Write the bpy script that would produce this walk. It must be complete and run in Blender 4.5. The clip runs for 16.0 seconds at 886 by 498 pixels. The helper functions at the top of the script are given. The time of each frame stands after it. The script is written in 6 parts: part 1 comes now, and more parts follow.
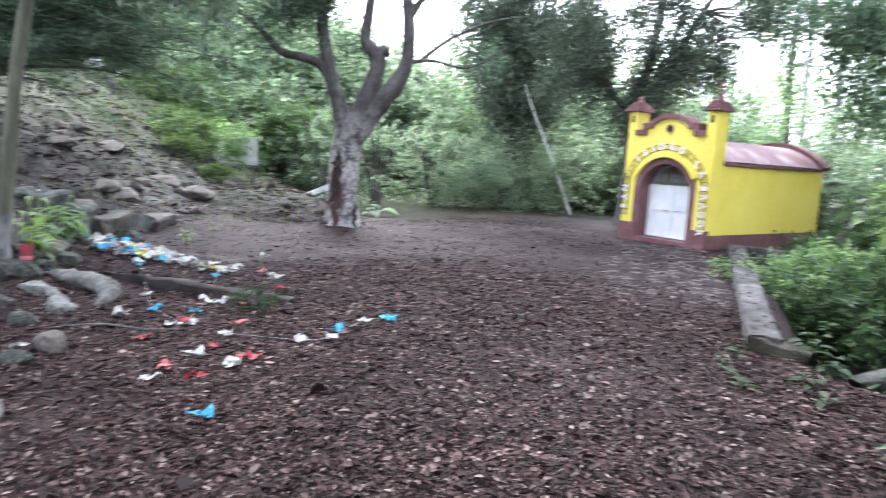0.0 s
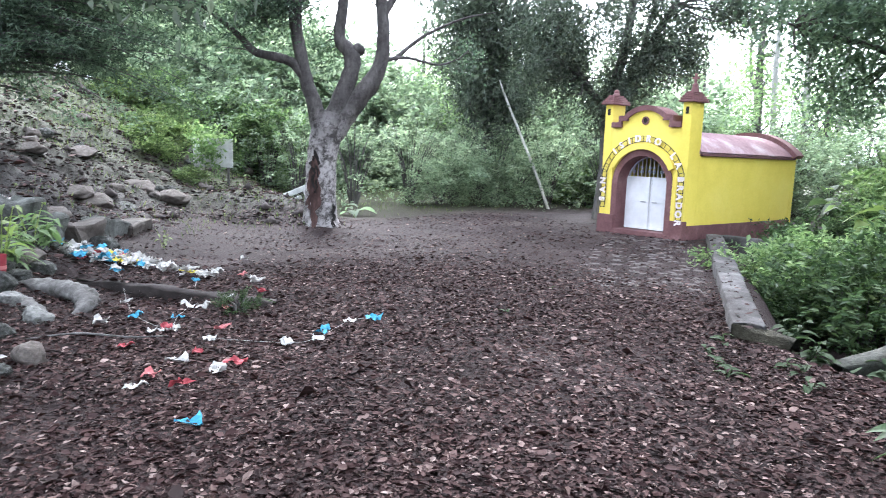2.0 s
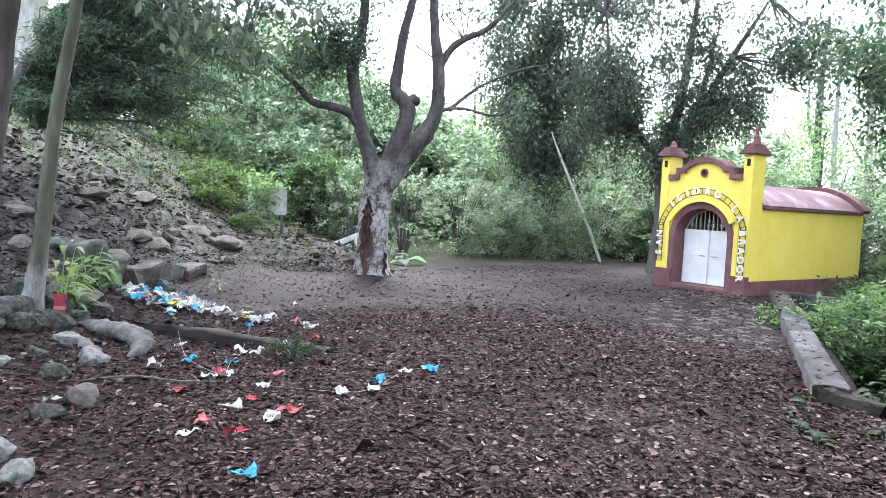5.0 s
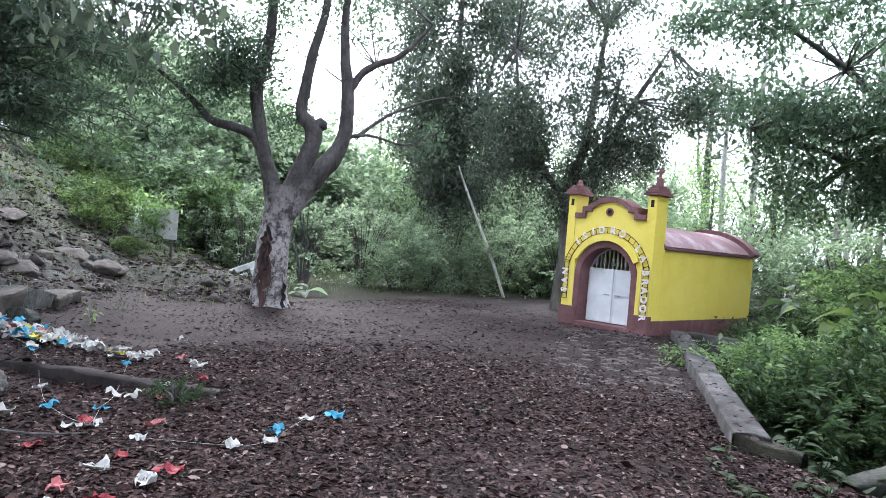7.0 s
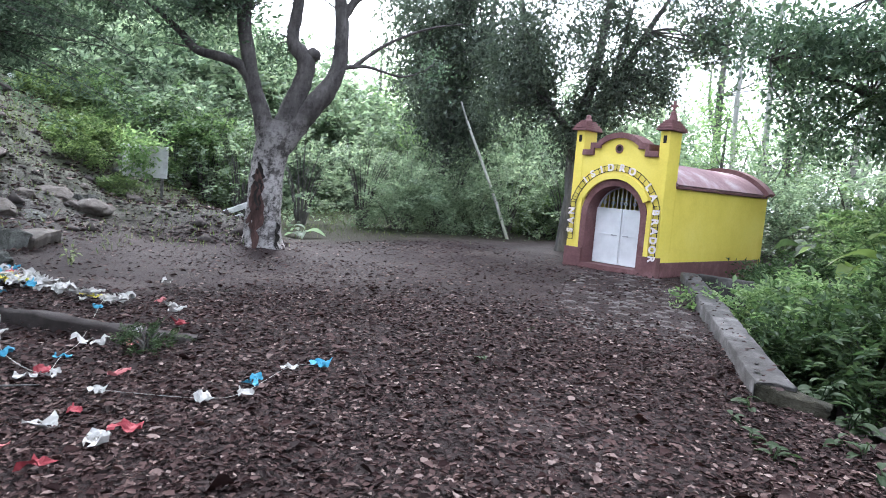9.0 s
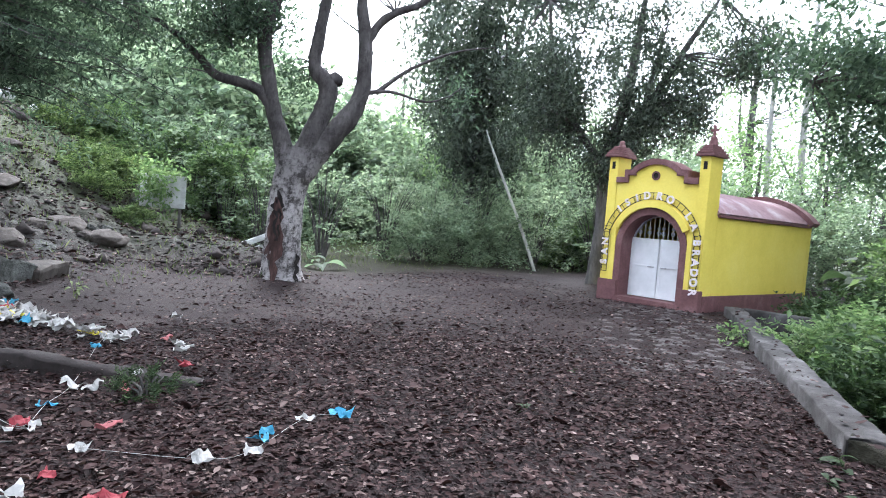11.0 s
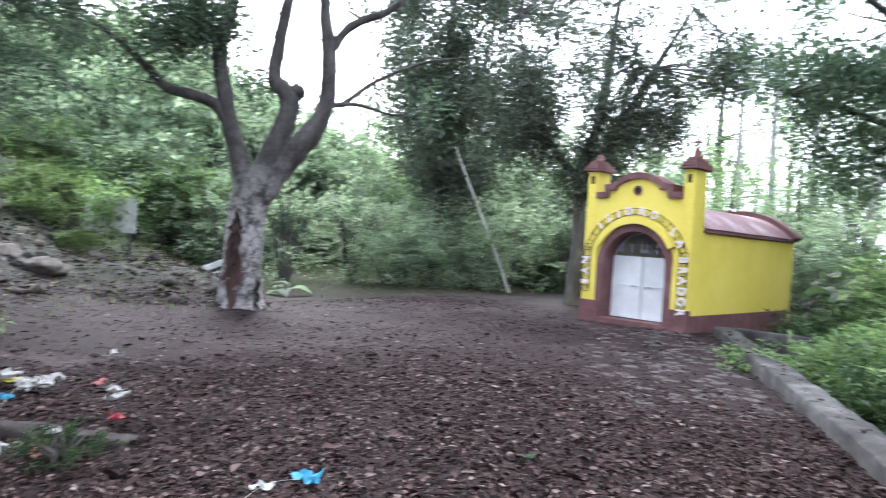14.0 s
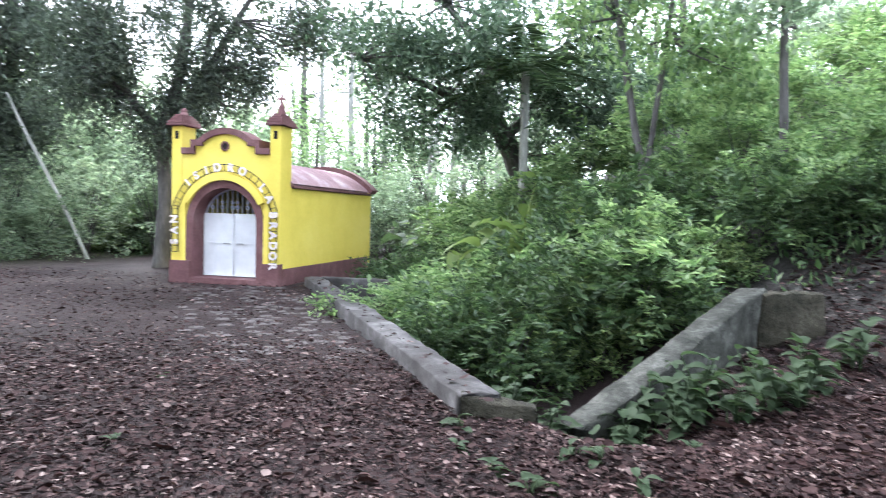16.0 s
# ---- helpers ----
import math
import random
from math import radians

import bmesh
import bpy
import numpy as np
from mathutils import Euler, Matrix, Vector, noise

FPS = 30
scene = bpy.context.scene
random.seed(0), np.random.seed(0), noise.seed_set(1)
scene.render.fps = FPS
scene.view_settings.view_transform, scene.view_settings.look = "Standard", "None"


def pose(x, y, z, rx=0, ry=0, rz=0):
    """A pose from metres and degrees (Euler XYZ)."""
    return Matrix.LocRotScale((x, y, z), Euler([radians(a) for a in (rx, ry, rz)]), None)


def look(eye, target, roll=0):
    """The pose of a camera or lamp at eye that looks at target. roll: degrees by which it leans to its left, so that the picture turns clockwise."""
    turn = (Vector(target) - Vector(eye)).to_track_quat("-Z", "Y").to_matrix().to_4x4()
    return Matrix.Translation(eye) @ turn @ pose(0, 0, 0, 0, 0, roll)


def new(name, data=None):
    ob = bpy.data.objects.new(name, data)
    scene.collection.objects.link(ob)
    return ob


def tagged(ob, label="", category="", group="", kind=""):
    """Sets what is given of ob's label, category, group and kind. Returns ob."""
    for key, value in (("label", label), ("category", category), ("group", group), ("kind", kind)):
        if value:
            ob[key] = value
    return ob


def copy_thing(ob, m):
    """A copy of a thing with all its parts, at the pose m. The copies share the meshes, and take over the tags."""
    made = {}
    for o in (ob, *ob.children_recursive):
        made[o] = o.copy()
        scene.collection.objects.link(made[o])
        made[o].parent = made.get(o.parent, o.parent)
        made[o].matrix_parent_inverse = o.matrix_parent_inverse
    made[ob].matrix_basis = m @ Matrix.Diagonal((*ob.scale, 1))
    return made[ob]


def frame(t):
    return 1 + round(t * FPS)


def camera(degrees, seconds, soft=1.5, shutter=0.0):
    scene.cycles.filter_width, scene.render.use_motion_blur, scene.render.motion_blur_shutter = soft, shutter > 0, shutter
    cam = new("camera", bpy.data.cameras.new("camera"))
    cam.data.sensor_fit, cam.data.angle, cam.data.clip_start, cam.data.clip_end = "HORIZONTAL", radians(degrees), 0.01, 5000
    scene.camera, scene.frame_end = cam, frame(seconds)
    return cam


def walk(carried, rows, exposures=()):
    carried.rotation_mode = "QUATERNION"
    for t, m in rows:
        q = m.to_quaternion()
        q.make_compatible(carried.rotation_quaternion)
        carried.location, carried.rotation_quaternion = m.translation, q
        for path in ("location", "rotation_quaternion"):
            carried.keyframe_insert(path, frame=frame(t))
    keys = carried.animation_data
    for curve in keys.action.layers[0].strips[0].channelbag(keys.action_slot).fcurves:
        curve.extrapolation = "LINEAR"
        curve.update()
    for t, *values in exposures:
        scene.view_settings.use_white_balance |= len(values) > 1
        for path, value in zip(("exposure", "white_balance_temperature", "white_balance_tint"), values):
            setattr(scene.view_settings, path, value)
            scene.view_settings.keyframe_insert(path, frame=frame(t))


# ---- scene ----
cam = camera(64.1, 16.0, soft=0.9, shutter=0.5)
PATH = [
    (0, (1.244, 0.71, 1.647), (-0.319, 1.93, 1.384), 3.5),
    (0.5, (1.166, 0.685, 1.644), (-0.24, 2.086, 1.398), 3.9),
    (1, (1.152, 0.676, 1.639), (-0.27, 2.057, 1.377), 3.4),
    (1.5, (1.173, 0.679, 1.645), (-0.292, 2.016, 1.384), 2.7),
    (2, (1.173, 0.685, 1.638), (-0.349, 1.954, 1.371), 2.1),
    (2.5, (1.178, 0.681, 1.645), (-0.38, 1.903, 1.365), 2.6),
    (3, (1.191, 0.672, 1.649), (-0.398, 1.86, 1.4), 2.4),
    (3.5, (1.162, 0.661, 1.64), (-0.454, 1.817, 1.412), 2.3),
    (4, (1.083, 0.644, 1.624), (-0.537, 1.812, 1.511), 2.3),
    (4.2, (1.045, 0.638, 1.613), (-0.571, 1.81, 1.497), 2.3),
    (6.3, (0.668, 0.874, 1.557), (-0.914, 2.087, 1.401), 5.3),
    (6.5, (0.595, 0.891, 1.565), (-0.954, 2.149, 1.426), 5.6),
    (7, (0.435, 0.932, 1.562), (-1.004, 2.321, 1.544), 4.8),
    (7.5, (0.335, 0.973, 1.519), (-1.173, 2.281, 1.396), 5.4),
    (8, (0.23, 1.166, 1.522), (-1.331, 2.415, 1.473), 4.4),
    (8.5, (0.145, 1.323, 1.493), (-1.368, 2.627, 1.39), 4.1),
    (9, (0.057, 1.394, 1.484), (-1.375, 2.779, 1.304), 4.8),
    (9.5, (-0.143, 1.478, 1.476), (-1.541, 2.909, 1.456), 5.2),
    (11.8, (-0.758, 1.929, 1.398), (-2.269, 3.234, 1.276), 4.4),
    (12, (-0.842, 1.963, 1.398), (-2.319, 3.309, 1.315), 5.1),
    (12.5, (-0.963, 2.043, 1.381), (-2.391, 3.438, 1.255), 4.4),
    (13, (-1.123, 2.203, 1.359), (-2.668, 3.471, 1.293), 3.7),
    (13.5, (-1.173, 2.277, 1.359), (-2.716, 3.546, 1.267), 4.9),
    (14, (-1.207, 2.253, 1.371), (-2.626, 3.662, 1.346), 3.7),
    (14.5, (-1.2, 2.22, 1.404), (-2.306, 3.883, 1.302), 3.6),
    (15, (-1.201, 2.233, 1.403), (-2.019, 4.057, 1.332), 3.0),
    (15.5, (-1.187, 2.329, 1.395), (-1.822, 4.224, 1.321), 2.3),
    (16, (-1.155, 2.301, 1.388), (-1.611, 4.246, 1.291), 1.6),
]
walk(cam, [(t, look(eye, goal, roll)) for t, eye, goal, roll in PATH], exposures=[(0, 2.5, 5750, 13), (3.5, 2.6, 5750, 13), (6.5, 2.15, 5750, 13), (7.2, 1.98, 5750, 13), (8, 2.25, 5750, 13), (9.2, 2.1, 5750, 13), (14, 2.17, 5750, 13), (15, 2.34, 5750, 13), (16, 2.54, 5750, 13)])
# ---- world and light ----
world = bpy.data.worlds.new("world")
scene.world = world
world.use_nodes = True
wn = world.node_tree
sky = wn.nodes.new("ShaderNodeTexSky")
sky.sky_type = 'NISHITA'
sky.sun_disc = False
sky.sun_elevation = radians(41)
sky.sun_rotation = radians(-54.5)
sky.air_density, sky.dust_density, sky.ozone_density = 1.0, 6.0, 1.0
bg = wn.nodes["Background"]
bg.inputs[1].default_value = 0.15
cloud = wn.nodes.new("ShaderNodeMix")   # even white cloud over the clear sky
cloud.data_type = 'RGBA'
cloud.inputs[0].default_value = 0.75
cloud.inputs[7].default_value = (8.8, 9.2, 9.6, 1)
wn.links.new(sky.outputs[0], cloud.inputs[6])
wn.links.new(cloud.outputs[2], bg.inputs[0])

sun = bpy.data.lights.new("sun", 'SUN')
sun.energy, sun.angle, sun.color = 1.9, radians(40), (1.0, 0.98, 0.95)
sun_ob = new("sun", sun)
sun_ob.matrix_world = look((-14, 10, 15), (0, 0, 0))

# ---- materials ----


def mat(name, rough=0.8):
    m = bpy.data.materials.new(name)
    m.use_nodes = True
    nt = m.node_tree
    b = nt.nodes["Principled BSDF"]
    b.inputs["Roughness"].default_value = rough
    b.inputs["Specular IOR Level"].default_value = 0.25
    return m, nt, b


def ramp_node(nt, stops):
    r = nt.nodes.new("ShaderNodeValToRGB")
    els = r.color_ramp.elements
    while len(els) < len(stops):
        els.new(0.5)
    for e, (p, c) in zip(els, stops):
        e.position, e.color = p, (*c, 1)
    return r


def noise_node(nt, scale, detail=5, rough=0.6, coords="Object", stretch=None):
    tc = nt.nodes.new("ShaderNodeTexCoord")
    n = nt.nodes.new("ShaderNodeTexNoise")
    n.inputs["Scale"].default_value = scale
    n.inputs["Detail"].default_value = detail
    n.inputs["Roughness"].default_value = rough
    if stretch:
        mp = nt.nodes.new("ShaderNodeMapping")
        mp.inputs["Scale"].default_value = stretch
        nt.links.new(tc.outputs[coords], mp.inputs[0])
        nt.links.new(mp.outputs[0], n.inputs["Vector"])
    else:
        nt.links.new(tc.outputs[coords], n.inputs["Vector"])
    return n


def mix_node(nt, a, b, fac, mode='MIX'):
    m = nt.nodes.new("ShaderNodeMix")
    m.data_type, m.blend_type = 'RGBA', mode
    for sock, v in ((m.inputs[6], a), (m.inputs[7], b), (m.inputs[0], fac)):
        if isinstance(v, bpy.types.NodeSocket):
            nt.links.new(v, sock)
        elif isinstance(v, (int, float)):
            sock.default_value = v
        else:
            sock.default_value = (*v, 1)
    return m.outputs[2]


def bump(nt, b, height, strength, dist):
    bp = nt.nodes.new("ShaderNodeBump")
    bp.inputs["Strength"].default_value = strength
    bp.inputs["Distance"].default_value = dist
    nt.links.new(height, bp.inputs["Height"])
    nt.links.new(bp.outputs[0], b.inputs["Normal"])


def two_scale(name, big, small, big_scale, small_scale, rough=0.8, bump_s=0.4, bump_d=0.01, amount=0.5, coords="Object", stretch=None):
    """Big-scale stains between colours `big`, multiplied by a fine grain between `small` greys."""
    m, nt, b = mat(name, rough)
    n1 = noise_node(nt, big_scale, 4, 0.6, coords, stretch)
    r1 = ramp_node(nt, big)
    nt.links.new(n1.outputs[0], r1.inputs[0])
    n2 = noise_node(nt, small_scale, 6, 0.7, coords, stretch)
    r2 = ramp_node(nt, [(0.3, (small[0],) * 3), (0.7, (small[1],) * 3)])
    nt.links.new(n2.outputs[0], r2.inputs[0])
    c = mix_node(nt, r1.outputs[0], r2.outputs[0], amount, 'MULTIPLY')
    nt.links.new(c, b.inputs["Base Color"])
    bump(nt, b, n2.outputs[0], bump_s, bump_d)
    return m


def foliage(name, stops, rough=0.55, trans=0.35, tint=(1.26, 1.4, 1.05)):
    """Leaf: colour by random per leaf, with light passing through."""
    m, nt, b = mat(name, rough)
    geo = nt.nodes.new("ShaderNodeNewGeometry")
    r = ramp_node(nt, stops)
    nt.links.new(geo.outputs["Random Per Island"], r.inputs[0])
    n = noise_node(nt, 0.7, 3)
    r2 = ramp_node(nt, [(0.35, (0.65,) * 3), (0.65, (1.0,) * 3)])
    nt.links.new(n.outputs[0], r2.inputs[0])
    c = mix_node(nt, r.outputs[0], r2.outputs[0], 0.8, 'MULTIPLY')
    nt.links.new(c, b.inputs["Base Color"])
    tr = nt.nodes.new("ShaderNodeBsdfTranslucent")
    nt.links.new(mix_node(nt, c, tint, 1.0, 'MULTIPLY'), tr.inputs[0])
    mx = nt.nodes.new("ShaderNodeMixShader")
    mx.inputs[0].default_value = trans
    nt.links.new(b.outputs[0], mx.inputs[1])
    nt.links.new(tr.outputs[0], mx.inputs[2])
    nt.links.new(mx.outputs[0], nt.nodes["Material Output"].inputs[0])
    return m


def bark(name, stops, scale=6.0, patch=None, strength=0.8, limewash=None):
    """Bark with long fissures; patch: pale lichen colour; limewash: height to which the foot is painted white."""
    m, nt, b = mat(name, 0.9)
    n1 = noise_node(nt, scale, 7, 0.7, "Object", (1, 1, 0.25))
    r1 = ramp_node(nt, stops)
    nt.links.new(n1.outputs[0], r1.inputs[0])
    c = r1.outputs[0]
    n3 = noise_node(nt, 5.0, 7, 0.8)
    if patch:
        r3 = ramp_node(nt, [(0.42, (0, 0, 0)), (0.55, (1, 1, 1))])
        nt.links.new(n3.outputs[0], r3.inputs[0])
        tc = nt.nodes.new("ShaderNodeTexCoord")
        sep = nt.nodes.new("ShaderNodeSeparateXYZ")
        nt.links.new(tc.outputs["Object"], sep.inputs[0])
        mr = nt.nodes.new("ShaderNodeMapRange")
        mr.inputs[1].default_value, mr.inputs[2].default_value = 2.5, 1.4
        mr.inputs[3].default_value, mr.inputs[4].default_value = 0.09, 1.0
        nt.links.new(sep.outputs[2], mr.inputs[0])
        f = nt.nodes.new("ShaderNodeMath")
        f.operation = 'MULTIPLY'
        nt.links.new(r3.outputs[0], f.inputs[0])
        nt.links.new(mr.outputs[0], f.inputs[1])
        c = mix_node(nt, c, patch, f.outputs[0])
    if limewash:
        tc = nt.nodes.new("ShaderNodeTexCoord")
        sep = nt.nodes.new("ShaderNodeSeparateXYZ")
        nt.links.new(tc.outputs["Object"], sep.inputs[0])
        ad = nt.nodes.new("ShaderNodeMath")
        ad.operation = 'MULTIPLY_ADD'
        ad.inputs[1].default_value = 0.5
        nt.links.new(n3.outputs[0], ad.inputs[0])
        nt.links.new(sep.outputs[2], ad.inputs[2])
        mr = nt.nodes.new("ShaderNodeMapRange")
        mr.inputs[1].default_value, mr.inputs[2].default_value = limewash + 0.3, limewash + 0.15
        nt.links.new(ad.outputs[0], mr.inputs[0])
        r4 = ramp_node(nt, [(0.35, (0.1, 0.095, 0.09)), (0.62, (0.33, 0.32, 0.31))])
        nt.links.new(n1.outputs[0], r4.inputs[0])
        c = mix_node(nt, c, r4.outputs[0], mr.outputs[0])
    nt.links.new(c, b.inputs["Base Color"])
    bump(nt, b, n1.outputs[0], strength, 0.03)
    return m


M_SOIL = two_scale("leaf_soil", [(0.3, (0.016, 0.0094, 0.009)), (0.52, (0.028, 0.0178, 0.017)), (0.74, (0.085, 0.064, 0.061))], (0.35, 1.2), 0.5, 22.0, 0.95, 0.9, 0.03, 0.8)
# grassy and rubbly tints on the ground sheet by slope and place
nt = M_SOIL.node_tree
_b = nt.nodes["Principled BSDF"]
_c = _b.inputs["Base Color"].links[0].from_socket
_geo = nt.nodes.new("ShaderNodeNewGeometry")
_sep = nt.nodes.new("ShaderNodeSeparateXYZ")
nt.links.new(_geo.outputs["Position"], _sep.inputs[0])
_mr = nt.nodes.new("ShaderNodeMapRange")
_mr.inputs[1].default_value, _mr.inputs[2].default_value = 0.12, 0.5
nt.links.new(_sep.outputs[2], _mr.inputs[0])
_n = noise_node(nt, 3.5, 7, 0.75)
_r = ramp_node(nt, [(0.38, (0.012, 0.0105, 0.0095)), (0.52, (0.03, 0.027, 0.0245)), (0.68, (0.095, 0.09, 0.082))])
nt.links.new(_n.outputs[0], _r.inputs[0])
_c = mix_node(nt, _c, _r.outputs[0], _mr.outputs[0])
_mr2 = nt.nodes.new("ShaderNodeMapRange")
_mr2.inputs[1].default_value, _mr2.inputs[2].default_value = -12.5, -17.0
nt.links.new(_sep.outputs[0], _mr2.inputs[0])
_n2 = noise_node(nt, 1.3, 6, 0.7)
_f = nt.nodes.new("ShaderNodeMath")
_f.operation = 'MULTIPLY'
nt.links.new(_mr2.outputs[0], _f.inputs[0])
nt.links.new(_n2.outputs[0], _f.inputs[1])
_c = mix_node(nt, _c, (0.1, 0.115, 0.06), _f.outputs[0])
nt.links.new(_c, _b.inputs["Base Color"])

M_LITTER = foliage("dry_leaves", [(0.0, (0.012, 0.0057, 0.0054)), (0.3, (0.024, 0.0115, 0.0108)), (0.62, (0.041, 0.0205, 0.019)), (0.82, (0.07, 0.039, 0.035)), (0.92, (0.13, 0.086, 0.077)), (1.0, (0.27, 0.205, 0.185))], 0.7, 0.05, (1, 0.8, 0.6))
for _m in (M_LITTER, M_SOIL):
    _p = _m.node_tree.nodes["Principled BSDF"]
    _p.inputs["Specular IOR Level"].default_value, _p.inputs["Roughness"].default_value = 0.14, 0.8
# the basin's shade put into a darker, less translucent leaf colour
M_LEAF_SHADE = foliage("shade_darkened_leaves", [(0.0, (0.03, 0.056, 0.022)), (0.5, (0.062, 0.104, 0.042)), (1.0, (0.13, 0.185, 0.08))], 0.55, 0.3)
# dark green, greyed to put distance haze into the colour
M_LEAF_DARK = foliage("dark_leaves", [(0.0, (0.052, 0.066, 0.052)), (0.5, (0.095, 0.117, 0.09)), (1.0, (0.17, 0.195, 0.155))], 0.5, 0.4)
M_LEAF_MID = foliage("green_leaves", [(0.0, (0.085, 0.14, 0.062)), (0.5, (0.19, 0.27, 0.125)), (1.0, (0.33, 0.41, 0.215))], 0.5, 0.5, (1.25, 1.42, 1.0))
# haze and veiling glare put into a raised, desaturated leaf colour
M_LEAF_HAZED = foliage("hazed_pale_leaves", [(0.0, (0.14, 0.185, 0.135)), (0.5, (0.25, 0.305, 0.225)), (1.0, (0.41, 0.455, 0.35))], 0.5, 0.6)
M_LEAF_TEAL = foliage("teal_green_leaves", [(0.0, (0.05, 0.08, 0.055)), (0.5, (0.1, 0.145, 0.1)), (1.0, (0.18, 0.235, 0.165))], 0.5, 0.45)
M_LEAF_WARM = foliage("warm_green_leaves", [(0.0, (0.05, 0.082, 0.03)), (0.5, (0.12, 0.175, 0.065)), (1.0, (0.26, 0.32, 0.13))], 0.55, 0.36)
M_LEAF_YELLOW = foliage("yellowish_leaves", [(0.0, (0.1, 0.15, 0.055)), (0.5, (0.19, 0.25, 0.085)), (1.0, (0.31, 0.36, 0.12))], 0.5, 0.45)
M_LEAF_BLUE = foliage("bluish_leaves", [(0.0, (0.03, 0.05, 0.025)), (0.5, (0.055, 0.082, 0.042)), (1.0, (0.11, 0.145, 0.078))], 0.6, 0.35)
M_LEAF_BLUE.node_tree.nodes["Principled BSDF"].inputs["Specular IOR Level"].default_value = 0.12
M_LEAF_CONIFER = foliage("feathery_leaves", [(0.0, (0.045, 0.068, 0.052)), (0.5, (0.1, 0.138, 0.102)), (1.0, (0.17, 0.22, 0.165))], 0.7, 0.5)
M_GRASS = foliage("grass_blades", [(0.0, (0.07, 0.1, 0.04)), (0.5, (0.13, 0.18, 0.065)), (1.0, (0.25, 0.27, 0.12))], 0.6, 0.3)
M_BARK = bark("rough_bark", [(0.3, (0.017, 0.0145, 0.014)), (0.5, (0.045, 0.039, 0.037)), (0.7, (0.1, 0.09, 0.086))], 7, (0.36, 0.33, 0.32))
M_BARK2 = bark("grey_bark", [(0.3, (0.035, 0.032, 0.03)), (0.5, (0.08, 0.074, 0.07)), (0.7, (0.15, 0.14, 0.13))], 8)
M_BARK_PALE = bark("pale_bark", [(0.3, (0.16, 0.16, 0.14)), (0.5, (0.28, 0.275, 0.25)), (0.7, (0.42, 0.41, 0.38))], 9)
M_BARK_WHITE = bark("whitish_bark", [(0.3, (0.3, 0.3, 0.27)), (0.5, (0.46, 0.45, 0.42)), (0.7, (0.58, 0.57, 0.53))], 9)
M_BARK_LIME = bark("limewashed_bark", [(0.3, (0.03, 0.025, 0.022)), (0.5, (0.06, 0.05, 0.044)), (0.7, (0.11, 0.095, 0.085))], 8, None, 0.6, 0.7)
M_BARK_GREEN = bark("green_bark_limewashed", [(0.3, (0.05, 0.05, 0.036)), (0.5, (0.09, 0.09, 0.065)), (0.7, (0.14, 0.14, 0.1))], 8, None, 0.4, 0.55)
M_ROT = bark("rotten_wood", [(0.3, (0.014, 0.009, 0.008)), (0.5, (0.06, 0.033, 0.029)), (0.7, (0.15, 0.088, 0.077))], 9)
# near-black that puts the shade inside holes into the colour
M_HOLE_SHADE = two_scale("hole_shade", [(0.3, (0.008, 0.007, 0.006)), (0.7, (0.025, 0.02, 0.018))], (0.5, 1), 6, 30)
M_DRIFT = bark("weathered_wood", [(0.3, (0.035, 0.033, 0.031)), (0.5, (0.09, 0.085, 0.081)), (0.7, (0.18, 0.173, 0.166))], 12, None, 1.0)
M_YELLOW = two_scale("yellow_paint", [(0.2, (0.62, 0.48, 0.065)), (0.5, (0.73, 0.585, 0.105)), (0.8, (0.78, 0.65, 0.16))], (0.82, 1.02), 1.1, 26.0, 0.75, 0.25, 0.006, 0.55)
M_PURPLE = two_scale("maroon_paint", [(0.3, (0.125, 0.06, 0.062)), (0.5, (0.165, 0.08, 0.08)), (0.75, (0.25, 0.15, 0.145))], (0.6, 1.1), 2.2, 24.0, 0.85, 0.4, 0.008, 0.7)
M_ROOF = two_scale("faded_maroon_roof", [(0.3, (0.27, 0.17, 0.18)), (0.55, (0.37, 0.25, 0.265)), (0.72, (0.55, 0.46, 0.47))], (0.65, 1.1), 1.4, 14.0, 1.0, 0.4, 0.01, 0.7)
M_ROOF.node_tree.nodes["Principled BSDF"].inputs["Specular IOR Level"].default_value = 0.03
M_WHITE = two_scale("white_enamel", [(0.3, (0.66, 0.66, 0.67)), (0.6, (0.8, 0.8, 0.81))], (0.9, 1.0), 2.0, 12.0, 0.4, 0.1, 0.003, 0.6)
M_IRON = two_scale("grey_iron", [(0.3, (0.3, 0.3, 0.31)), (0.7, (0.5, 0.5, 0.5))], (0.7, 1.0), 5, 40, 0.5, 0.2, 0.002)
M_WIRE = two_scale("black_wire", [(0.3, (0.012, 0.012, 0.012)), (0.7, (0.03, 0.03, 0.03))], (0.7, 1.0), 5, 40, 0.5, 0.1, 0.002)
M_DARK = two_scale("dark_interior", [(0.3, (0.03, 0.026, 0.026)), (0.7, (0.055, 0.05, 0.05))], (0.7, 1.0), 2, 20)
M_LETTER = two_scale("letter_white", [(0.3, (0.66, 0.55, 0.54)), (0.65, (0.8, 0.74, 0.73))], (0.8, 1.0), 6, 40, 0.6, 0.1, 0.003)
M_CONCRETE = two_scale("mossy_concrete", [(0.3, (0.024, 0.021, 0.0195)), (0.52, (0.062, 0.057, 0.055)), (0.72, (0.155, 0.147, 0.143))], (0.5, 1.15), 2.4, 24.0, 0.9, 0.5, 0.008, 0.8)
M_COPING = two_scale("lichen_coping", [(0.3, (0.02, 0.021, 0.016)), (0.5, (0.045, 0.046, 0.037)), (0.72, (0.115, 0.115, 0.1))], (0.35, 1.15), 5.0, 26.0, 0.95, 0.8, 0.02, 0.9)
